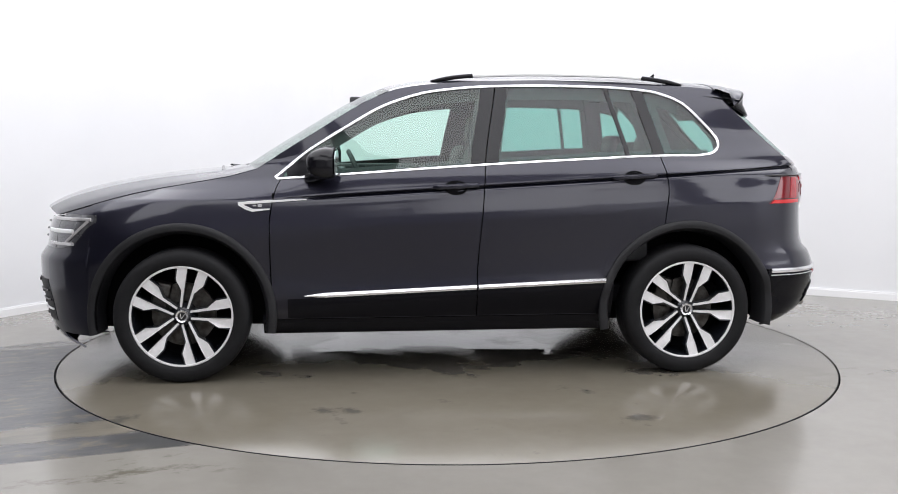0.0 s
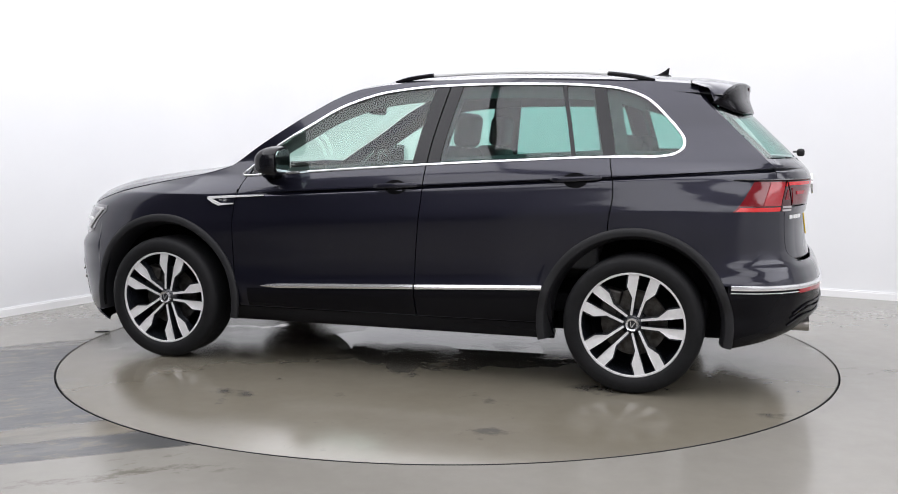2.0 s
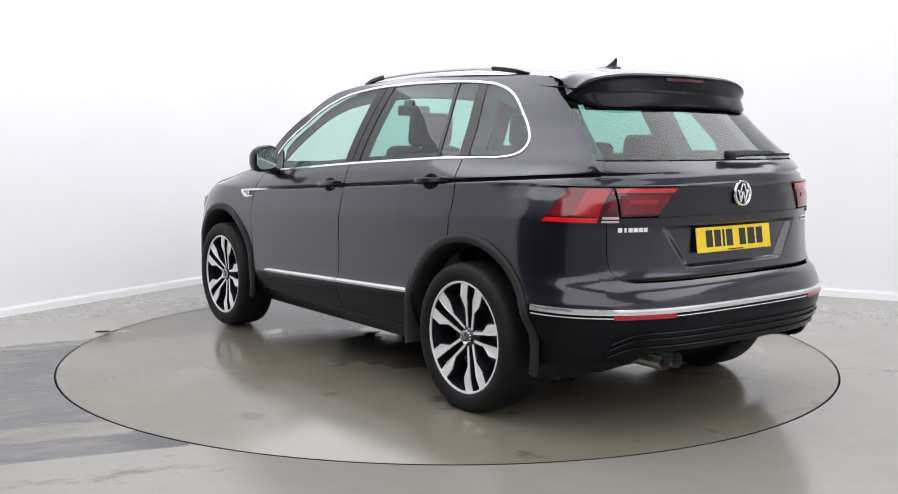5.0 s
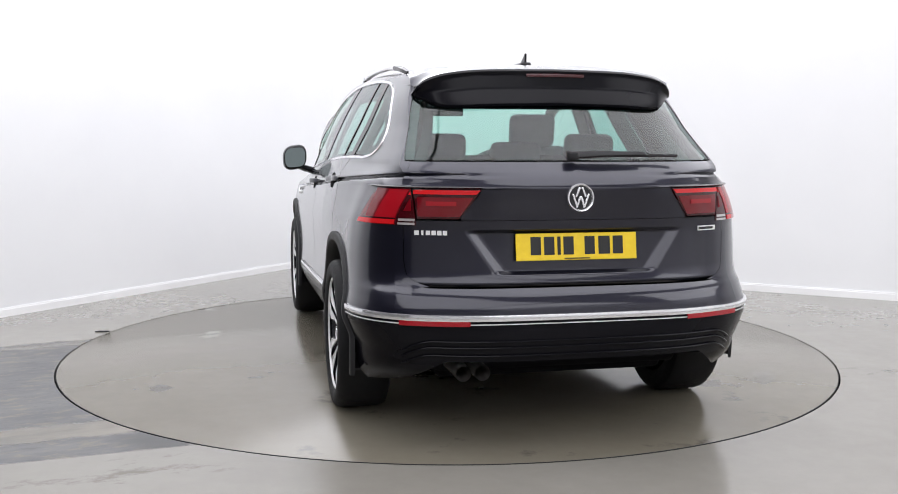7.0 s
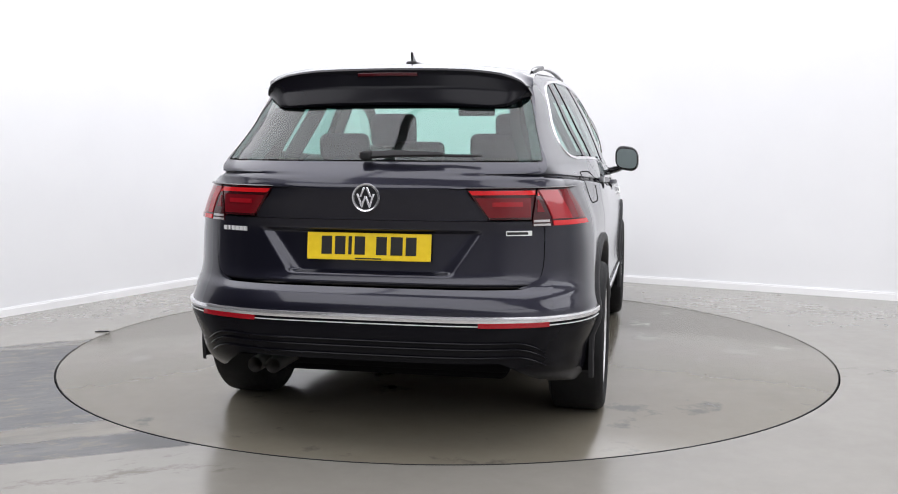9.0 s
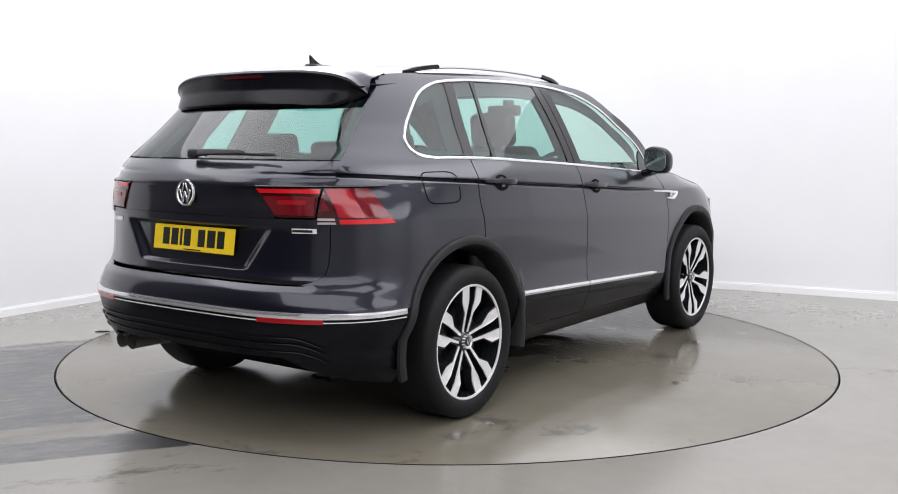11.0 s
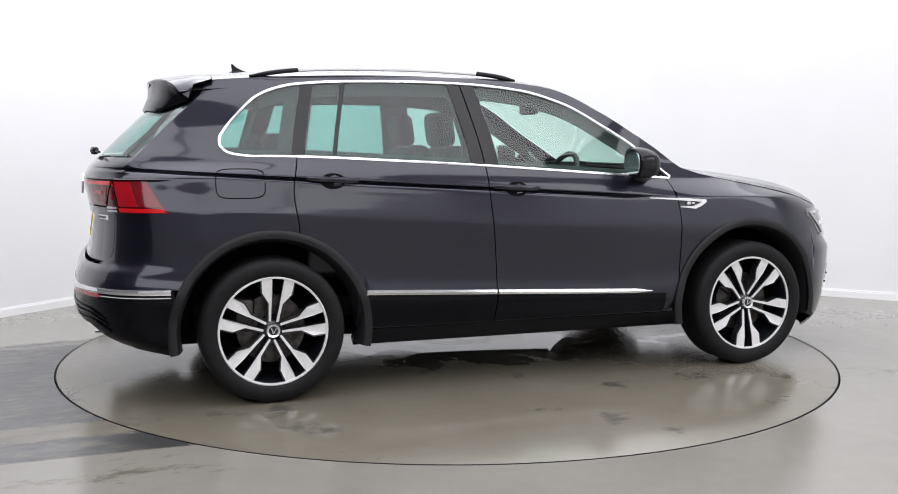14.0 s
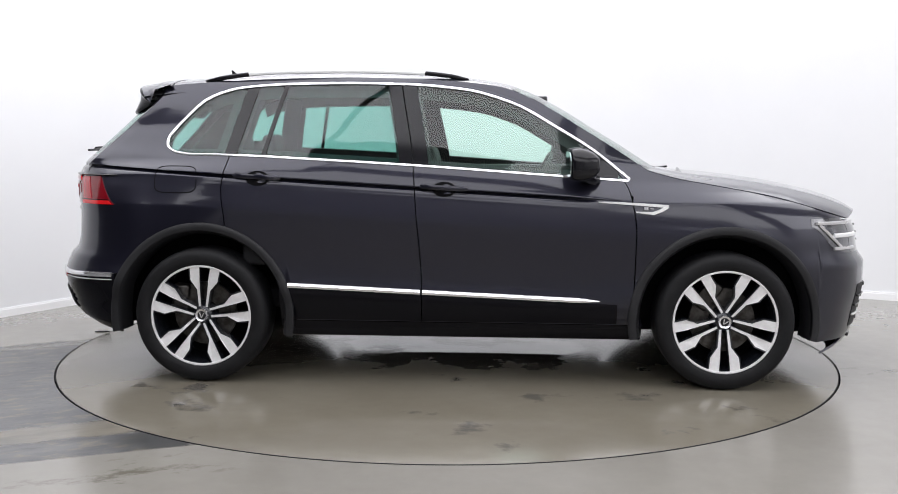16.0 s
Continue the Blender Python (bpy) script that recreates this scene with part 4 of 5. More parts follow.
def details():
    # chrome strip along the doors, in two lengths
    def strip(x0, x1, tip):
        P, sc = [], []
        for i in range(25):
            x = x0 + (x1 - x0) * i / 24
            z = 0.478 - 0.041 * x
            P.append((x, side_y(x, z) + 0.004, z))
            sc.append(min(1.0, 0.15 + i / 3) if tip else 1.0)
        return sweep(P, [(-0.0135, -0.004), (-0.012, 0.008), (0.0, 0.012), (0.011, 0.008), (0.0135, -0.004)], up=lambda i: (0, 1, 0), scales=sc)
    both_sides("door_strip", lambda: strip(0.712, -0.190, True), CHROME, "chrome strip along the door", DOORS["front"])
    both_sides("door_strip", lambda: strip(-0.200, -0.885, False), CHROME, "chrome strip along the door", DOORS["rear"])
    # black overlay on each door's foot, below the strip
    edge = lambda x: 0.478 - 0.041 * x - 0.013
    both_sides("door_foot_panel", lambda: sheet(side_fn(plus(B_SHUT, GAP + 0.001), const(0.80), const(0.329), edge, 0.005), 24, 8, 0.006), BLACK_PLASTIC, "black overlay along the foot of the door", DOORS["front"])
    both_sides("door_foot_panel", lambda: sheet(side_fn(const(-0.93), plus(B_SHUT, -GAP - 0.001), const(0.329), edge, 0.005), 24, 8, 0.006), BLACK_PLASTIC, "black overlay along the foot of the door", DOORS["rear"])
    # chrome strip across the rear bumper
    z = 0.557

    def bumper_line(z, y_from, y_to, n, off=0.004):
        return [(rear_x(y, z) - off, y, z) for y in np.linspace(y_from, y_to, n)]
    prof = [(-0.0125, -0.004), (-0.0115, 0.006), (0.0, 0.009), (0.0115, 0.006), (0.0125, -0.004)]
    yq = REAR_Y(z)
    corner = [(float(x), side_y(float(x), z) + 0.003, z) for x in np.linspace(-1.81, REAR_END(z), 10)]
    P = corner + [tuple(map(float, p)) for p in bumper_line(z, yq, -yq, 50)] + [(x, -y, zz) for x, y, zz in reversed(corner)]
    centre = Vector((-1.6, 0, z))
    part("bumper_strip", sweep(P, prof, up=lambda i: tuple((Vector(P[i]) - centre).normalized())), CHROME, car, "chrome strip round the rear bumper")
    low = [(x, y, zz - 0.025) for x, y, zz in P]
    part("bumper_bead", sweep(low, round_profile(0.005, 0.010, 6), up=lambda i: tuple((Vector(P[i]) - centre).normalized())), SATIN, car, "thin bright bead under the bumper strip")
    both_sides("reflector", lambda: sheet(rear_fn(const(0.465), const(0.735), const(0.526), const(0.5455), 0.009), 20, 3, 0.008), RED, "red bumper reflector")
    # lips moulded in the lower rear bumper
    turn = lambda q: 0.045 * max(0.0, (q - 0.60) / 0.115) ** 2
    for zz, o in ((0.462, 0.005), (0.436, 0.004), (0.402, 0.004)):
        Q = [(rear_x(float(y), zz - turn(abs(y))) - o, float(y), zz - turn(abs(y))) for y in np.linspace(0.715, -0.715, 60)]
        part("bumper_lip", sweep(Q, round_profile(0.012, 0.010, 8), up=(0, 0, 1)), BLACK_PLASTIC, car)
    # plate with bars in place of its characters
    tilt = pose(-2.150, 0.0, 0.829, 0, 8, 0)
    bm = rbox((0, 0, 0), (0.006, 0.52, 0.111), 0.002, 1)
    bm.transform(tilt)
    plate = part("number_plate", bm, PLATE, car, "yellow rear number plate", False)
    for y, w in ((0.176, 0.044), (0.119, 0.044), (0.077, 0.014), (0.036, 0.044), (-0.055, 0.044), (-0.118, 0.05), (-0.178, 0.044)):
        bm = rbox((-0.0036, y, 0.004), (0.001, w, 0.074), 0, 1)
        bm.transform(tilt)
        part("character_bar", bm, INK, plate, "", False)
    bm = rbox((-0.0036, 0.0, -0.0485), (0.001, 0.11, 0.005), 0, 1)
    bm.transform(tilt)
    part("maker_bar", bm, INK, plate, "", False)
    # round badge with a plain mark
    bm = lathe([(0.046, 0.0), (0.050, 0.008), (0.0555, 0.009), (0.058, 0.0)], 48, "x")
    bt = Matrix.Translation((-2.184, 0, 1.030)) @ Matrix.Rotation(radians(180 + 4), 4, "Y")
    bm.transform(bt)
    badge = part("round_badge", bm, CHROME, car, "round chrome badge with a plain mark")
    bm = lathe([(0.0, 0.002), (0.048, 0.002), (0.05, 0.0)], 40, "x")
    bm.transform(bt)
    part("badge_ground", bm, LAMP_DARK, badge, "dark badge ground")
    strokes = [(-0.013, 0.022, 22, 0.042), (0.013, 0.022, -22, 0.042), (-0.024, -0.012, 20, 0.058), (-0.008, -0.014, -20, 0.044), (0.008, -0.014, 20, 0.044), (0.024, -0.012, -20, 0.058)]
    bm = joined(*[rbox((0.006, y, zz), (0.006, 0.0085, ln), 0.0015, 1, Matrix.Rotation(radians(-r if zz > 0 else r), 4, "X")) for y, zz, r, ln in strokes])
    bm.transform(Matrix.Translation((-2.184, 0, 1.030)) @ Matrix.Rotation(radians(180), 4, "Z"))
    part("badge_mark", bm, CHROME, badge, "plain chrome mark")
    # lettering as plain bars
    def name_piece(y0, w, zc, h, mat, off=0.005):
        bm = sheet(rear_fn(const(y0 - w / 2), const(y0 + w / 2), const(zc - h / 2), const(zc + h / 2), off), 4, 2, 0.005)
        return part("name_bar", bm, mat, car, "plain bar in place of lettering")
    for i in range(6):
        name_piece(0.653 - 0.0215 * i, 0.0165 if i != 1 else 0.008, 0.889, 0.018, SATIN)
    name_piece(-0.606, 0.098, 0.891, 0.020, SATIN)
    name_piece(-0.600, 0.080, 0.891, 0.010, INK, 0.0065)
    # spoiler

    lip_x = curve((0.0, -1.850), (0.2, -1.840), (0.3, -1.825), (0.45, -1.796), (0.55, -1.760), (0.59, -1.722), (0.603, -1.690))
    lip_z = curve((0.0, 1.562), (0.3, 1.558), (0.45, 1.545), (0.55, 1.517), (0.59, 1.482), (0.603, 1.458))
    low_z = curve((0.0, 1.408), (0.3, 1.402), (0.44, 1.396), (0.50, 1.401), (0.56, 1.430), (0.603, 1.453))

    def roof_z(x, y):
        z = EDGE_TOP(x)
        w = min(1.0, abs(y) / side_y(x, z))
        return z + (ROOF_TOP(x) - z) * (1 - w ** 2.6) ** 0.72

    def spoiler(a, b, top=False):
        y = 0.603 * (2 * b - 1)
        q = abs(y)
        xt, zt, zb = lip_x(q), lip_z(q), low_z(q)
        xl, zf = rear_x(y, zb) - 0.008, roof_z(-1.57, q) + 0.003
        h = min(1.0, (zt - zb) / 0.10)
        ring = [(-1.571, zf - 0.010), (-1.573, zf), (-1.66, zf * 0.7 + zt * 0.3 + 0.004 * h), (xt + 0.05 * h, zt + 0.010 * h), (xt + 0.012 * h, zt + 0.003 * h), (xt, zt - 0.006 * h), (xt + 0.004 * h, zt - 0.020 * h),
                (xt * 0.6 + xl * 0.4 + 0.010 * h, zt * 0.5 + zb * 0.5), (xl - 0.004, zb + 0.012 * h), (xl + 0.004, zb), (xl + 0.05 * h, zb + 0.02 * h)]
        ring = ring[:5] if top else ring[4:]
        t = a * (len(ring) - 1)
        i = min(int(t), len(ring) - 2)
        f = t - i
        return (ring[i][0] * (1 - f) + ring[i + 1][0] * f, y, ring[i][1] * (1 - f) + ring[i + 1][1] * f)
    widen = lambda b: 0.5 + 0.5 * math.copysign(1 - (1 - abs(2 * b - 1)) ** 1.5, 2 * b - 1)
    part("roof_spoiler", sheet(spoiler, 40, 80, 0.0, spread_b=widen), BLACK_PLASTIC, car, "gloss black roof spoiler")
    part("spoiler_top", sheet(lambda a, b: spoiler(a, b, True), 20, 80, 0.0, spread_b=widen), PAINT, car)
    part("brake_lamp", sweep([(lip_x(abs(y)) + 0.003, y, lip_z(abs(y)) - 0.024) for y in (-0.13, -0.09, -0.045, 0, 0.045, 0.09, 0.13)], round_profile(0.012, 0.016, 8, 4)), RED_DARK, car, "high-level red brake lamp")
    # aerial
    bm = plate_from([(-0.075, 0.0), (0.075, 0.0), (0.04, 0.014), (0.0, 0.020), (-0.035, 0.042), (-0.058, 0.062), (-0.063, 0.060), (-0.055, 0.02)], 0.010, lambda u, v, d: (-1.345 + u, -0.005 + d, 1.611 + v * 0.95))
    bmesh.ops.bevel(bm, geom=list(bm.edges), offset=0.0025, segments=2, affect="EDGES")
    bm = joined(bm, rbox((-1.345, 0, 1.616), (0.15, 0.052, 0.022), 0.010, 3))
    part("roof_aerial", bm, TRIM, car, "black shark-fin aerial")
    # roof rails
    def rail(x0, x1, n, sc=None):
        top = curve((0.02, 1.580), (-0.08, 1.598), (-0.21, 1.611), (-0.6, 1.622), (-1.0, 1.616), (-1.15, 1.606), (-1.28, 1.590), (-1.38, 1.572))
        ys = curve((0.02, 0.575), (-0.3, 0.588), (-0.9, 0.588), (-1.38, 0.565))
        xs = [x0 + (x1 - x0) * i / n for i in range(n + 1)]
        return sweep([(x, ys(x), top(x)) for x in xs], round_profile(0.032, 0.024, 10, 3), scales=sc)
    both_sides("roof_rail", lambda: rail(-0.20, -1.15, 20), SATIN, "satin aluminium roof rail")
    both_sides("rail_foot", lambda: rail(0.03, -0.203, 8, [0.35, 0.7, 0.9] + [1.0] * 6), TRIM, "black roof rail foot")
    both_sides("rail_foot", lambda: rail(-1.147, -1.39, 8, [1.0] * 6 + [0.9, 0.7, 0.35]), TRIM, "black roof rail foot")
    # door handles: a flat dark disc for the hollow's shade, and grip
    for hx, door in ((-0.085, DOORS["front"]), (-1.045, DOORS["rear"])):
        hz = 1.010 - 0.058 * hx * 0.9

        def cup():
            bm = bmesh.new()
            rim = []
            for i in range(32):
                a = 2 * math.pi * i / 32
                x, zz = hx + 0.004 + 0.062 * math.cos(a), hz - 0.004 + 0.038 * math.sin(a)
                rim.append(bm.verts.new((x, side_y(x, zz) + 0.0025, zz)))
            mid = [bm.verts.new((hx + 0.004 + (v.co.x - hx - 0.004) * 0.8, v.co.y + 0.0005, hz - 0.004 + (v.co.z - hz + 0.004) * 0.8)) for v in rim]
            for i in range(32):
                j = (i + 1) % 32
                bm.faces.new((rim[i], rim[j], mid[j], mid[i]))
            bm.faces.new(mid)
            return bm

        def grip():
            P = [(hx + 0.125 - 0.25 * i / 12, 0, 0) for i in range(13)]
            P = [(x, side_y(x, hz) + 0.006 + 0.022 * (1 - ((x - hx) / 0.125) ** 4), hz + 0.004 - 0.05 * (x - hx)) for x, _, _ in P]
            return sweep(P, round_profile(0.026, 0.016, 10, 3), up=(0, 1, 0), scales=[0.6] + [1.0] * 11 + [0.6])
        both_sides("handle_cup_shade", cup, DARK, "flat dark disc in place of the handle hollow's shade", door)
        both_sides("door_handle", grip, PAINT, "black door handle", door)
    # wing badge: chrome blade with a dark mark
    def blade():
        def on(x, zz):
            return (x, side_y(x, zz) + 0.006, zz)
        prof = [(-0.006, -0.010), (-0.005, 0.006), (0.005, 0.006), (0.006, -0.010)]
        bars = [([(1.046, 0.931), (0.96, 0.937), (0.88, 0.942), (0.78, 0.947), (0.697, 0.951)], [1.3, 1.2, 1.1, 0.8, 0.5]),
                ([(1.044, 0.930), (1.01, 0.911), (0.972, 0.896)], [1.3, 1.5, 1.4]), ([(0.978, 0.896), (0.93, 0.899), (0.885, 0.902)], [1.4, 0.9, 0.6])]
        return joined(*[sweep([on(*p) for p in pts], prof, up=(0, 1, 0), scales=sc) for pts, sc in bars])
    both_sides("wing_badge", blade, SATIN, "chrome blade badge on the front wing", smooth=False)
    both_sides("wing_badge_mark", lambda: joined(rbox((0.935, side_y(0.935, 0.92) + 0.008, 0.921), (0.022, 0.008, 0.016), 0, 1), rbox((0.962, side_y(0.962, 0.92) + 0.008, 0.921), (0.018, 0.008, 0.008), 0, 1)), CHROME, "", smooth=False)
    # fuel flap, on the car's right
    ring = []
    for i in range(40):
        a = 2 * math.pi * i / 40
        c, s = math.cos(a), math.sin(a)
        x, zz = -1.478 + 0.113 * math.copysign(abs(c) ** 0.45, c), 1.052 + 0.068 * math.copysign(abs(s) ** 0.45, s)
        ring.append((x, -side_y(x, zz) - 0.0005, zz))
    part("fuel_flap_gap", sweep(ring, [(-0.0025, -0.003), (-0.0025, 0.0015), (0.0025, 0.0015), (0.0025, -0.003)], up=lambda i: (0, -1, 0), closed=True), DARK, car, "thin dark gap round the fuel flap")
    # wipers
    part("rear_wiper", joined(sweep([(-2.118, 0.03, 1.198), (-2.135, -0.10, 1.205), (-2.128, -0.30, 1.206)], round_profile(0.036, 0.02, 8, 3), up=(-1, 0, 0.7), scales=[1.0, 0.85, 0.5]), sweep([(-2.118, -0.02, 1.196), (-2.118, -0.25, 1.198), (-2.10, -0.455, 1.197)], round_profile(0.012, 0.014, 6), up=(-1, 0, 0.7)), rbox((-2.125, 0.015, 1.197), (0.04, 0.05, 0.04), 0.012)), CLADDING, car, "black rear wiper")
    both_sides("front_wiper", lambda: sweep([(1.10, 0.62, 1.078), (1.17, 0.45, 1.092), (1.20, 0.20, 1.104)], round_profile(0.018, 0.012, 6)), TRIM, "black windscreen wiper")


details()


def mirrors():
    def shell():
        bm = bmesh.new()
        bmesh.ops.create_uvsphere(bm, u_segments=32, v_segments=20, radius=1.0)
        for v in bm.verts:
            p = v.co
            q = [math.copysign(abs(c) ** 0.72, c) for c in p]
            x = 0.092 * q[0]
            if x < -0.052:
                x = -0.052 - (abs(x) - 0.052) * 0.12
            taper = 1.0 - 0.22 * max(0.0, q[0])
            v.co = Vector((0.600 + x + 0.015 * q[1], 0.958 + 0.076 * q[1] * taper, 1.143 + 0.080 * q[2] * taper - 0.012 * q[1]))
        return bm
    mirror = both_sides("door_mirror", shell, TRIM, "gloss black door mirror housing")

    def pane():
        out = []
        for i in range(28):
            a = 2 * math.pi * i / 28
            c, s = math.cos(a), math.sin(a)
            out.append((math.copysign(abs(c) ** 0.6, c) * 0.064, math.copysign(abs(s) ** 0.6, s) * 0.062))
        return plate_from(out, 0.004, lambda u, v, d: (0.5385 + d + 0.015 * u / 0.118, 0.958 + u, 1.143 + v - 0.012 * u / 0.118))
    both_sides("mirror_pane", pane, MIRROR_GLASS, "silvered mirror glass", mirror, smooth=False)
    both_sides("mirror_arm", lambda: sweep([(0.66, 0.83, 1.055), (0.65, 0.88, 1.068), (0.63, 0.93, 1.085)], round_profile(0.12, 0.05, 12, 3), up=(0, 0, 1), scales=[0.9, 0.9, 0.7]), TRIM, "black mirror arm", mirror)
    both_sides("mirror_sail", lambda: sheet(side_fn(const(0.60), const(0.80), plus(BELT, 0.01), lambda x: max(BELT(x) + 0.012, min(DLO_TOP(x) - 0.012, BELT(x) + 0.13 * (x - 0.58) / 0.1)), 0.0), 10, 6), TRIM, "black mirror sail")


mirrors()


def head_lamps():
    low = curve((1.76, 0.84), (1.82, 0.80), (1.90, 0.715), (2.0, 0.690), (2.1, 0.69))
    both_sides("head_lamp", lambda: sheet(side_fn(const(1.77), FRONT_END, low, lambda x: min(HOOD_EDGE(x) - 0.012, 0.868), 0.003), 20, 12), HEAD_LENS, "clear headlamp with grey reflectors")
    both_sides("head_lamp_front", lambda: sheet(front_fn(const(0.42), FRONT_Y, const(0.69), const(0.835), 0.003), 12, 10), HEAD_LENS)
    def bar(z0, x0, h):
        P = [(float(x), side_y(float(x), z0) + 0.010, z0 + 0.02 * (2.0 - float(x))) for x in np.linspace(x0, 2.06, 12)]
        return sweep(P, round_profile(0.012, h, 8, 3))
    both_sides("air_curtain", lambda: sheet(front_fn(lambda z: FRONT_Y(z) - 0.16, lambda z: FRONT_Y(z) - 0.01, const(0.30), const(0.52), 0.003), 8, 8), CLADDING, "black side air intake")
    for zz in (0.36, 0.41, 0.46):
        both_sides("air_curtain_bar", lambda: sweep([(front_x(float(y), zz) + 0.008, float(y), zz) for y in np.linspace(FRONT_Y(zz) - 0.15, FRONT_Y(zz) - 0.015, 8)], round_profile(0.010, 0.012, 6)), SATIN if zz == 0.36 else TRIM, "air intake bar")
    both_sides("lamp_strip", lambda: sweep([(float(x), side_y(float(x), float(z)) + 0.009, float(z)) for x, z in zip(np.linspace(1.815, 1.955, 9), np.linspace(0.838, 0.715, 9))], round_profile(0.010, 0.016, 8, 3)), CLEAR, "white daytime light strip")
    both_sides("lamp_strip", lambda: bar(0.842, 1.80, 0.018), CLEAR, "white daytime light strip")
    both_sides("lamp_strip", lambda: bar(0.715, 1.90, 0.018), CLEAR, "white daytime light strip")
    both_sides("lamp_strip", lambda: bar(0.78, 1.90, 0.022), SATIN, "bright lamp reflector")
    for zz in (0.735, 0.775, 0.815):
        P = [(front_x(float(y), zz) + 0.006, float(y), zz) for y in np.linspace(-0.44, 0.44, 20)]
        part("grille_bar", sweep(P, round_profile(0.02, 0.012, 8, 3)), CHROME, car, "chrome radiator grille bar")
    for zz in (0.32, 0.38, 0.44, 0.50):
        P = [(front_x(float(y), zz) + 0.006, float(y), zz) for y in np.linspace(-0.50, 0.50, 30)]
        part("intake_bar", sweep(P, round_profile(0.010, 0.02, 8, 3)), CLADDING, car, "black air intake bar")
    P = [(front_x(float(y), 0.24) + 0.003, float(y), 0.24) for y in np.linspace(-0.60, 0.60, 30)]
    part("front_lip", sweep(P, round_profile(0.012, 0.02, 8, 3)), TRIM, car, "black front bumper lip")


head_lamps()


def interior():
    part("cabin_floor", rbox((-0.4, 0, 0.42), (2.6, 1.5, 0.10), 0.02), DARK, car)
    part("dashboard", joined(rbox((0.72, 0, 0.93), (0.42, 1.40, 0.24), 0.06), rbox((0.60, -0.36, 1.045), (0.22, 0.36, 0.08), 0.03)), CLOTH, car, "black dashboard")
    both_sides("door_card", lambda: rbox((-0.2, 0.775, 0.85), (1.9, 0.05, 0.50), 0.02), CLOTH, "black door card")

    def seat(x, y, w):
        base = part("seat", rbox((x + 0.10, y, 0.62), (0.52, w, 0.18), 0.05), CLOTH, car, "black leather seat")
        part("backrest", rbox((x - 0.20, y, 0.92), (0.16, w, 0.62), 0.06, 4, Matrix.Rotation(radians(-14), 4, "Y")), CLOTH, base)
        part("headrest", rbox((x - 0.31, y, 1.315), (0.10, 0.27, 0.19), 0.04, 4, Matrix.Rotation(radians(-8), 4, "Y")), CLOTH, base)
        for s in (-0.06, 0.06):
            part("headrest_post", sweep([(x - 0.285, y + s, 1.15), (x - 0.305, y + s, 1.27)], round_profile(0.014, 0.014, 8), up=(1, 0, 0)), SATIN, base)
    seat(-0.02, 0.37, 0.50)
    seat(-0.02, -0.37, 0.50)
    bench = part("rear_bench", rbox((-0.80, 0, 0.62), (0.50, 1.26, 0.18), 0.05), CLOTH, car, "black rear bench")
    part("backrest", rbox((-1.12, 0, 0.90), (0.16, 1.26, 0.58), 0.06, 4, Matrix.Rotation(radians(-18), 4, "Y")), CLOTH, bench)
    for y in (-0.38, 0.0, 0.38):
        part("headrest", rbox((-1.25, y, 1.225 if y else 1.20), (0.09, 0.25, 0.13 if y else 0.10), 0.035, 4, Matrix.Rotation(radians(-10), 4, "Y")), CLOTH, bench)
    part("parcel_shelf", rbox((-1.72, 0, 1.03), (0.62, 1.1, 0.02), 0.008), CLOTH, car, "black parcel shelf")
    # inner trim of the boot and the pillars
    both_sides("boot_trim", lambda: sheet(side_fn(const(-1.95), const(-1.15), const(0.86), const(1.15), -0.05), 12, 8), CLOTH, "black boot side trim")
    both_sides("pillar_lining", lambda: sheet(side_fn(lambda z: REAR_END(z) + 0.002, lambda z: DLO_REAR(z) - 0.01, const(1.15), const(1.455), -0.018), 8, 8), CLOTH, "dark pillar lining")
    both_sides("pillar_lining", lambda: sheet(side_fn(lambda z: REAR_END(z) + 0.06, lambda z: DLO_REAR(z) - 0.03, const(1.10), const(1.455), -0.085), 8, 8, 0.05), CLOTH, "dark pillar lining")
    both_sides("window_lining", lambda: sheet(side_fn(lambda z: C_SHUT(z) - 0.07, lambda z: C_SHUT(z) + 0.03, plus(BELT, 0.0), DLO_TOP, -0.10), 6, 10, 0.06), CLOTH, "dark pillar lining")
    both_sides("window_lining", lambda: sheet(side_fn(const(-1.35), const(0.70), plus(DLO_TOP, -0.075), DLO_TOP, -0.04), 40, 4), CLOTH, "dark lining over the side windows")
    both_sides("window_lining", lambda: sheet(side_fn(lambda z: B_SHUT(z) - 0.085, lambda z: B_SHUT(z) + 0.095, plus(BELT, 0.0), DLO_TOP, -0.04), 6, 10), CLOTH, "dark pillar lining")
    both_sides("window_lining", lambda: sheet(side_fn(lambda z: C_SHUT(z) - 0.09, lambda z: C_SHUT(z) + 0.05, plus(BELT, 0.0), DLO_TOP, -0.04), 6, 10), CLOTH, "dark pillar lining")
    both_sides("window_lining", lambda: sheet(side_fn(const(-1.5), const(0.80), plus(BELT, -0.05), plus(BELT, 0.03), -0.03), 40, 3), CLOTH, "dark window ledge")
    part("tailgate_lining", sheet(rear_fn(const(-0.62), const(0.62), const(0.68), const(1.165), -0.06), 12, 8), CLOTH, car, "black tailgate lining")
    part("roof_lining", sheet(lambda a, b: (0.22 - 1.95 * a, (2 * b - 1) * 0.60, min(ROOF_TOP(0.22 - 1.95 * a) - 0.045, 1.59) - 0.05 * (2 * b - 1) ** 4), 20, 12, 0.0), CLOTH, car, "dark roof lining")
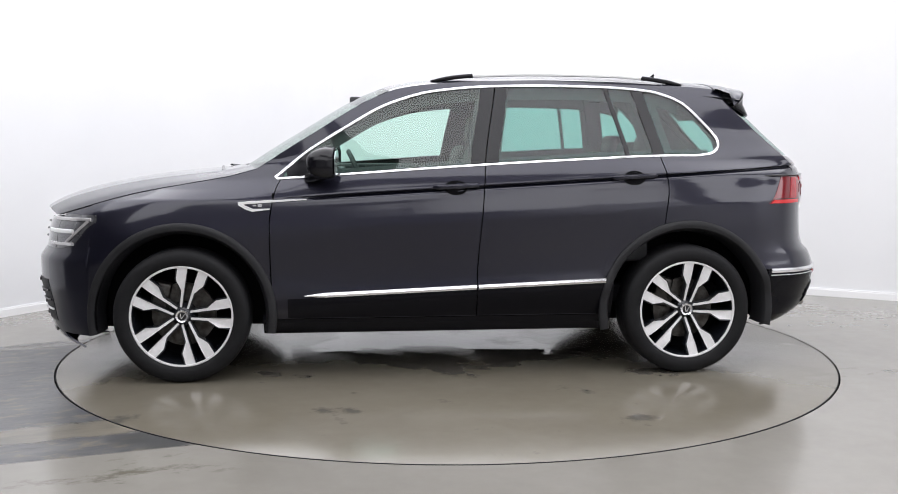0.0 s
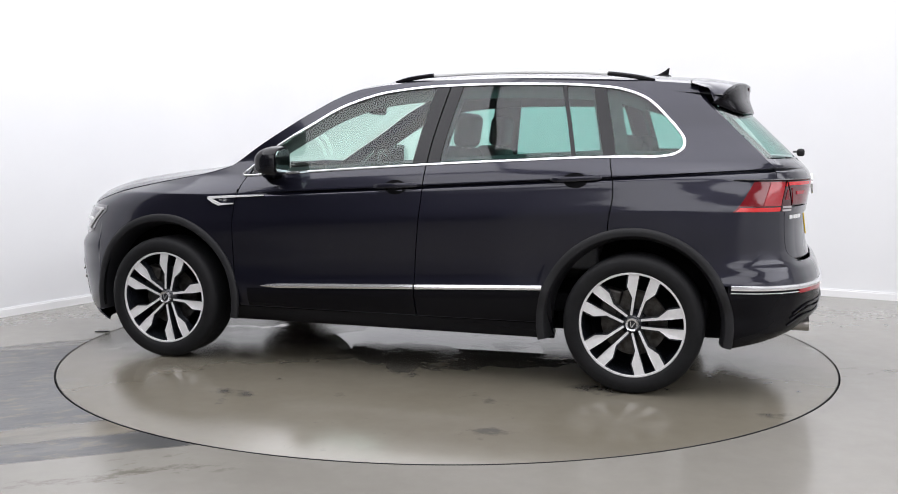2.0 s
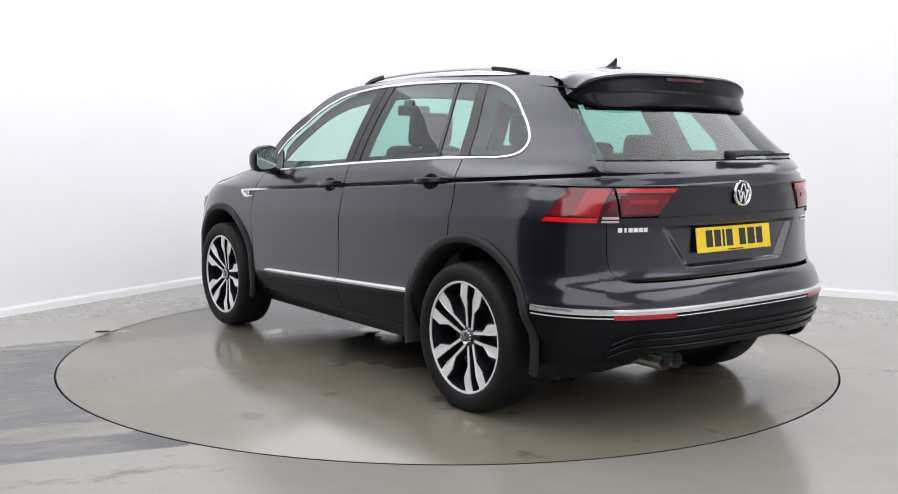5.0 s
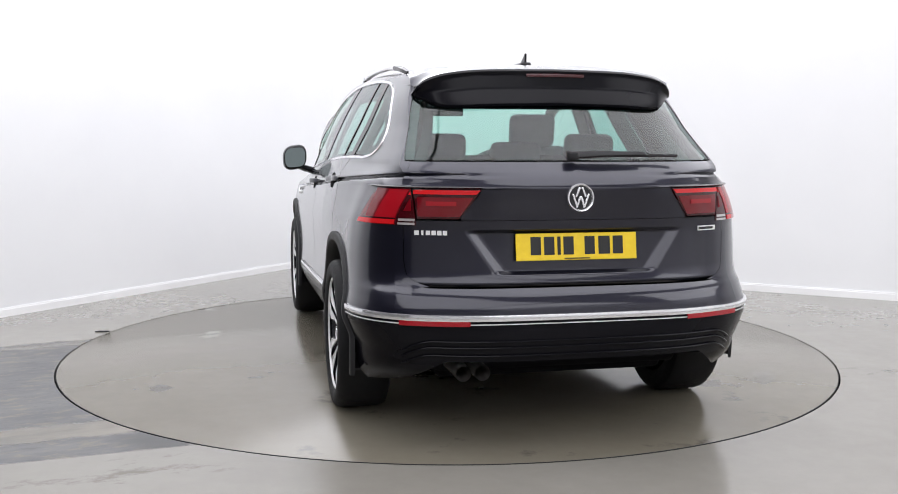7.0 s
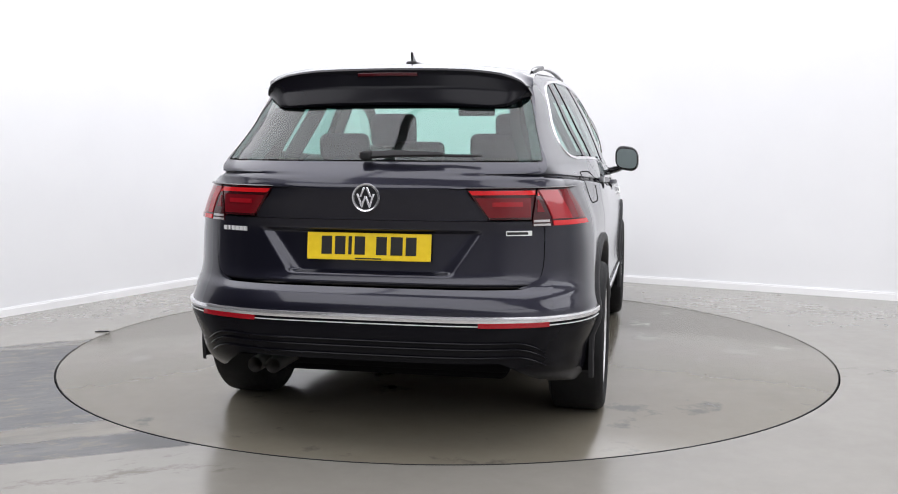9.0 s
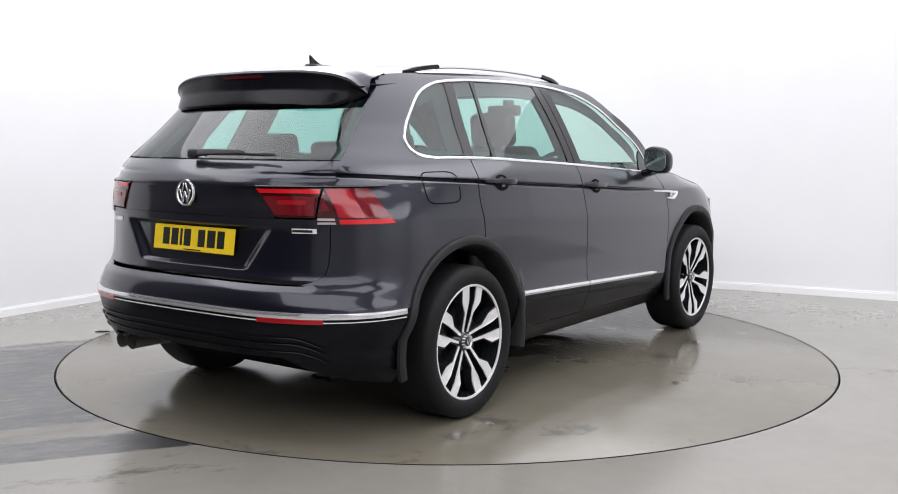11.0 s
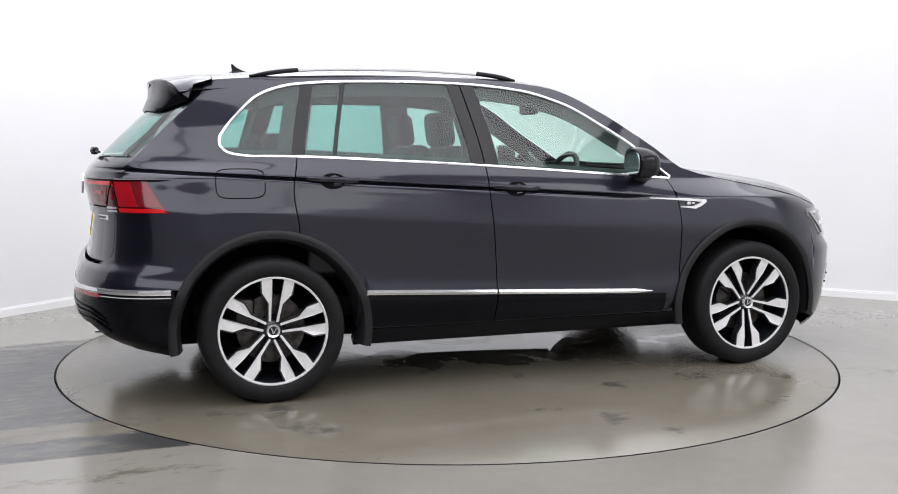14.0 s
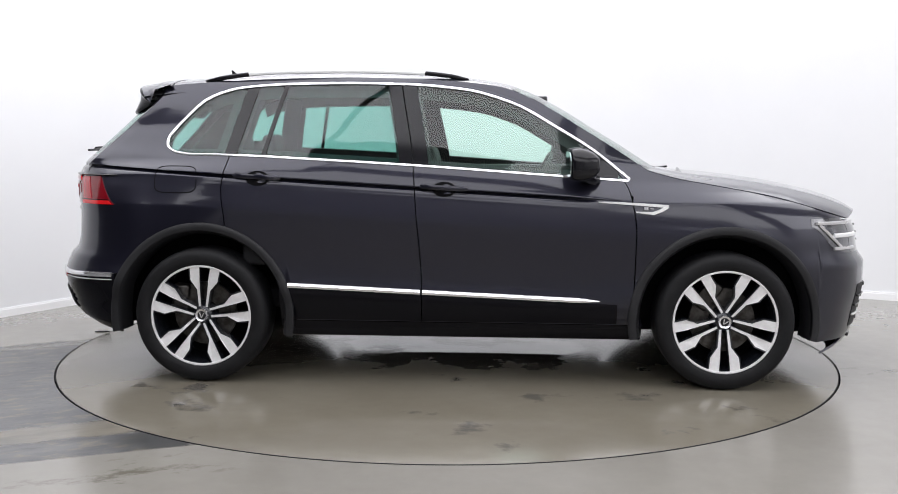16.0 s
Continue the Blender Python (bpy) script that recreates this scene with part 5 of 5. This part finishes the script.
    # steering wheel on the car's right, and the mirror at the windscreen
    tilt = pose(0.40, -0.36, 1.02, 0, -64, 0)
    bm = bmesh.new()
    n, mnum = 40, 10
    ringv = []
    for i in range(n):
        a = 2 * math.pi * i / n
        ringv.append([bm.verts.new(((0.18 + 0.016 * math.cos(b)) * math.cos(a), (0.18 + 0.016 * math.cos(b)) * math.sin(a), 0.016 * math.sin(b))) for b in (2 * math.pi * j / mnum for j in range(mnum))])
    for i in range(n):
        for j in range(mnum):
            bm.faces.new((ringv[i][j], ringv[(i + 1) % n][j], ringv[(i + 1) % n][(j + 1) % mnum], ringv[i][(j + 1) % mnum]))
    bm.transform(tilt)
    steer = part("steering_wheel", bm, CLOTH, car, "black leather steering wheel")
    hub = joined(rbox((0, 0, -0.01), (0.14, 0.16, 0.05), 0.02), rbox((0, 0, -0.01), (0.04, 0.34, 0.02), 0.006), rbox((-0.09, 0, -0.01), (0.17, 0.04, 0.02), 0.006))
    hub.transform(tilt)
    part("steering_hub", hub, CLOTH, steer)
    part("interior_mirror", joined(rbox((0.37, 0, 1.445), (0.03, 0.24, 0.065), 0.014), rbox((0.42, 0, 1.49), (0.10, 0.03, 0.05), 0.01)), CLOTH, car, "black interior mirror")


interior()


# ---- what moves: the turntable and the car on it ----
def motions():
    angles = [(0, 185.71), (0.5, 180.02), (1, 173.87), (1.5, 168.25), (2, 162.13), (2.5, 156.49), (3, 150.39), (3.5, 144.46), (4, 138.53), (4.5, 132.6), (5, 126.67), (5.5, 120.74), (6, 114.52), (6.5, 108.77), (7, 102.56), (7.5, 96.69), (8, 90.52), (8.5, 84.7), (9, 78.44), (9.5, 72.61), (10, 66.59), (10.5, 60.56), (11, 54.53), (11.5, 48.51), (12, 42.48), (12.5, 36.95), (13, 30.8), (13.5, 25.17), (14, 19.2), (14.5, 13.4), (15, 7.56), (15.5, 2.17), (16, -3.36)]
    car_rows, table_rows = [], []
    for t, a in angles:
        m = pose(0, 0, 0, 0, 0, a)
        car_rows.append((t, m @ pose(0.118, -0.088, 0)))
        table_rows.append((t, m))
    walk(car, car_rows)
    walk(turntable, table_rows)


motions()
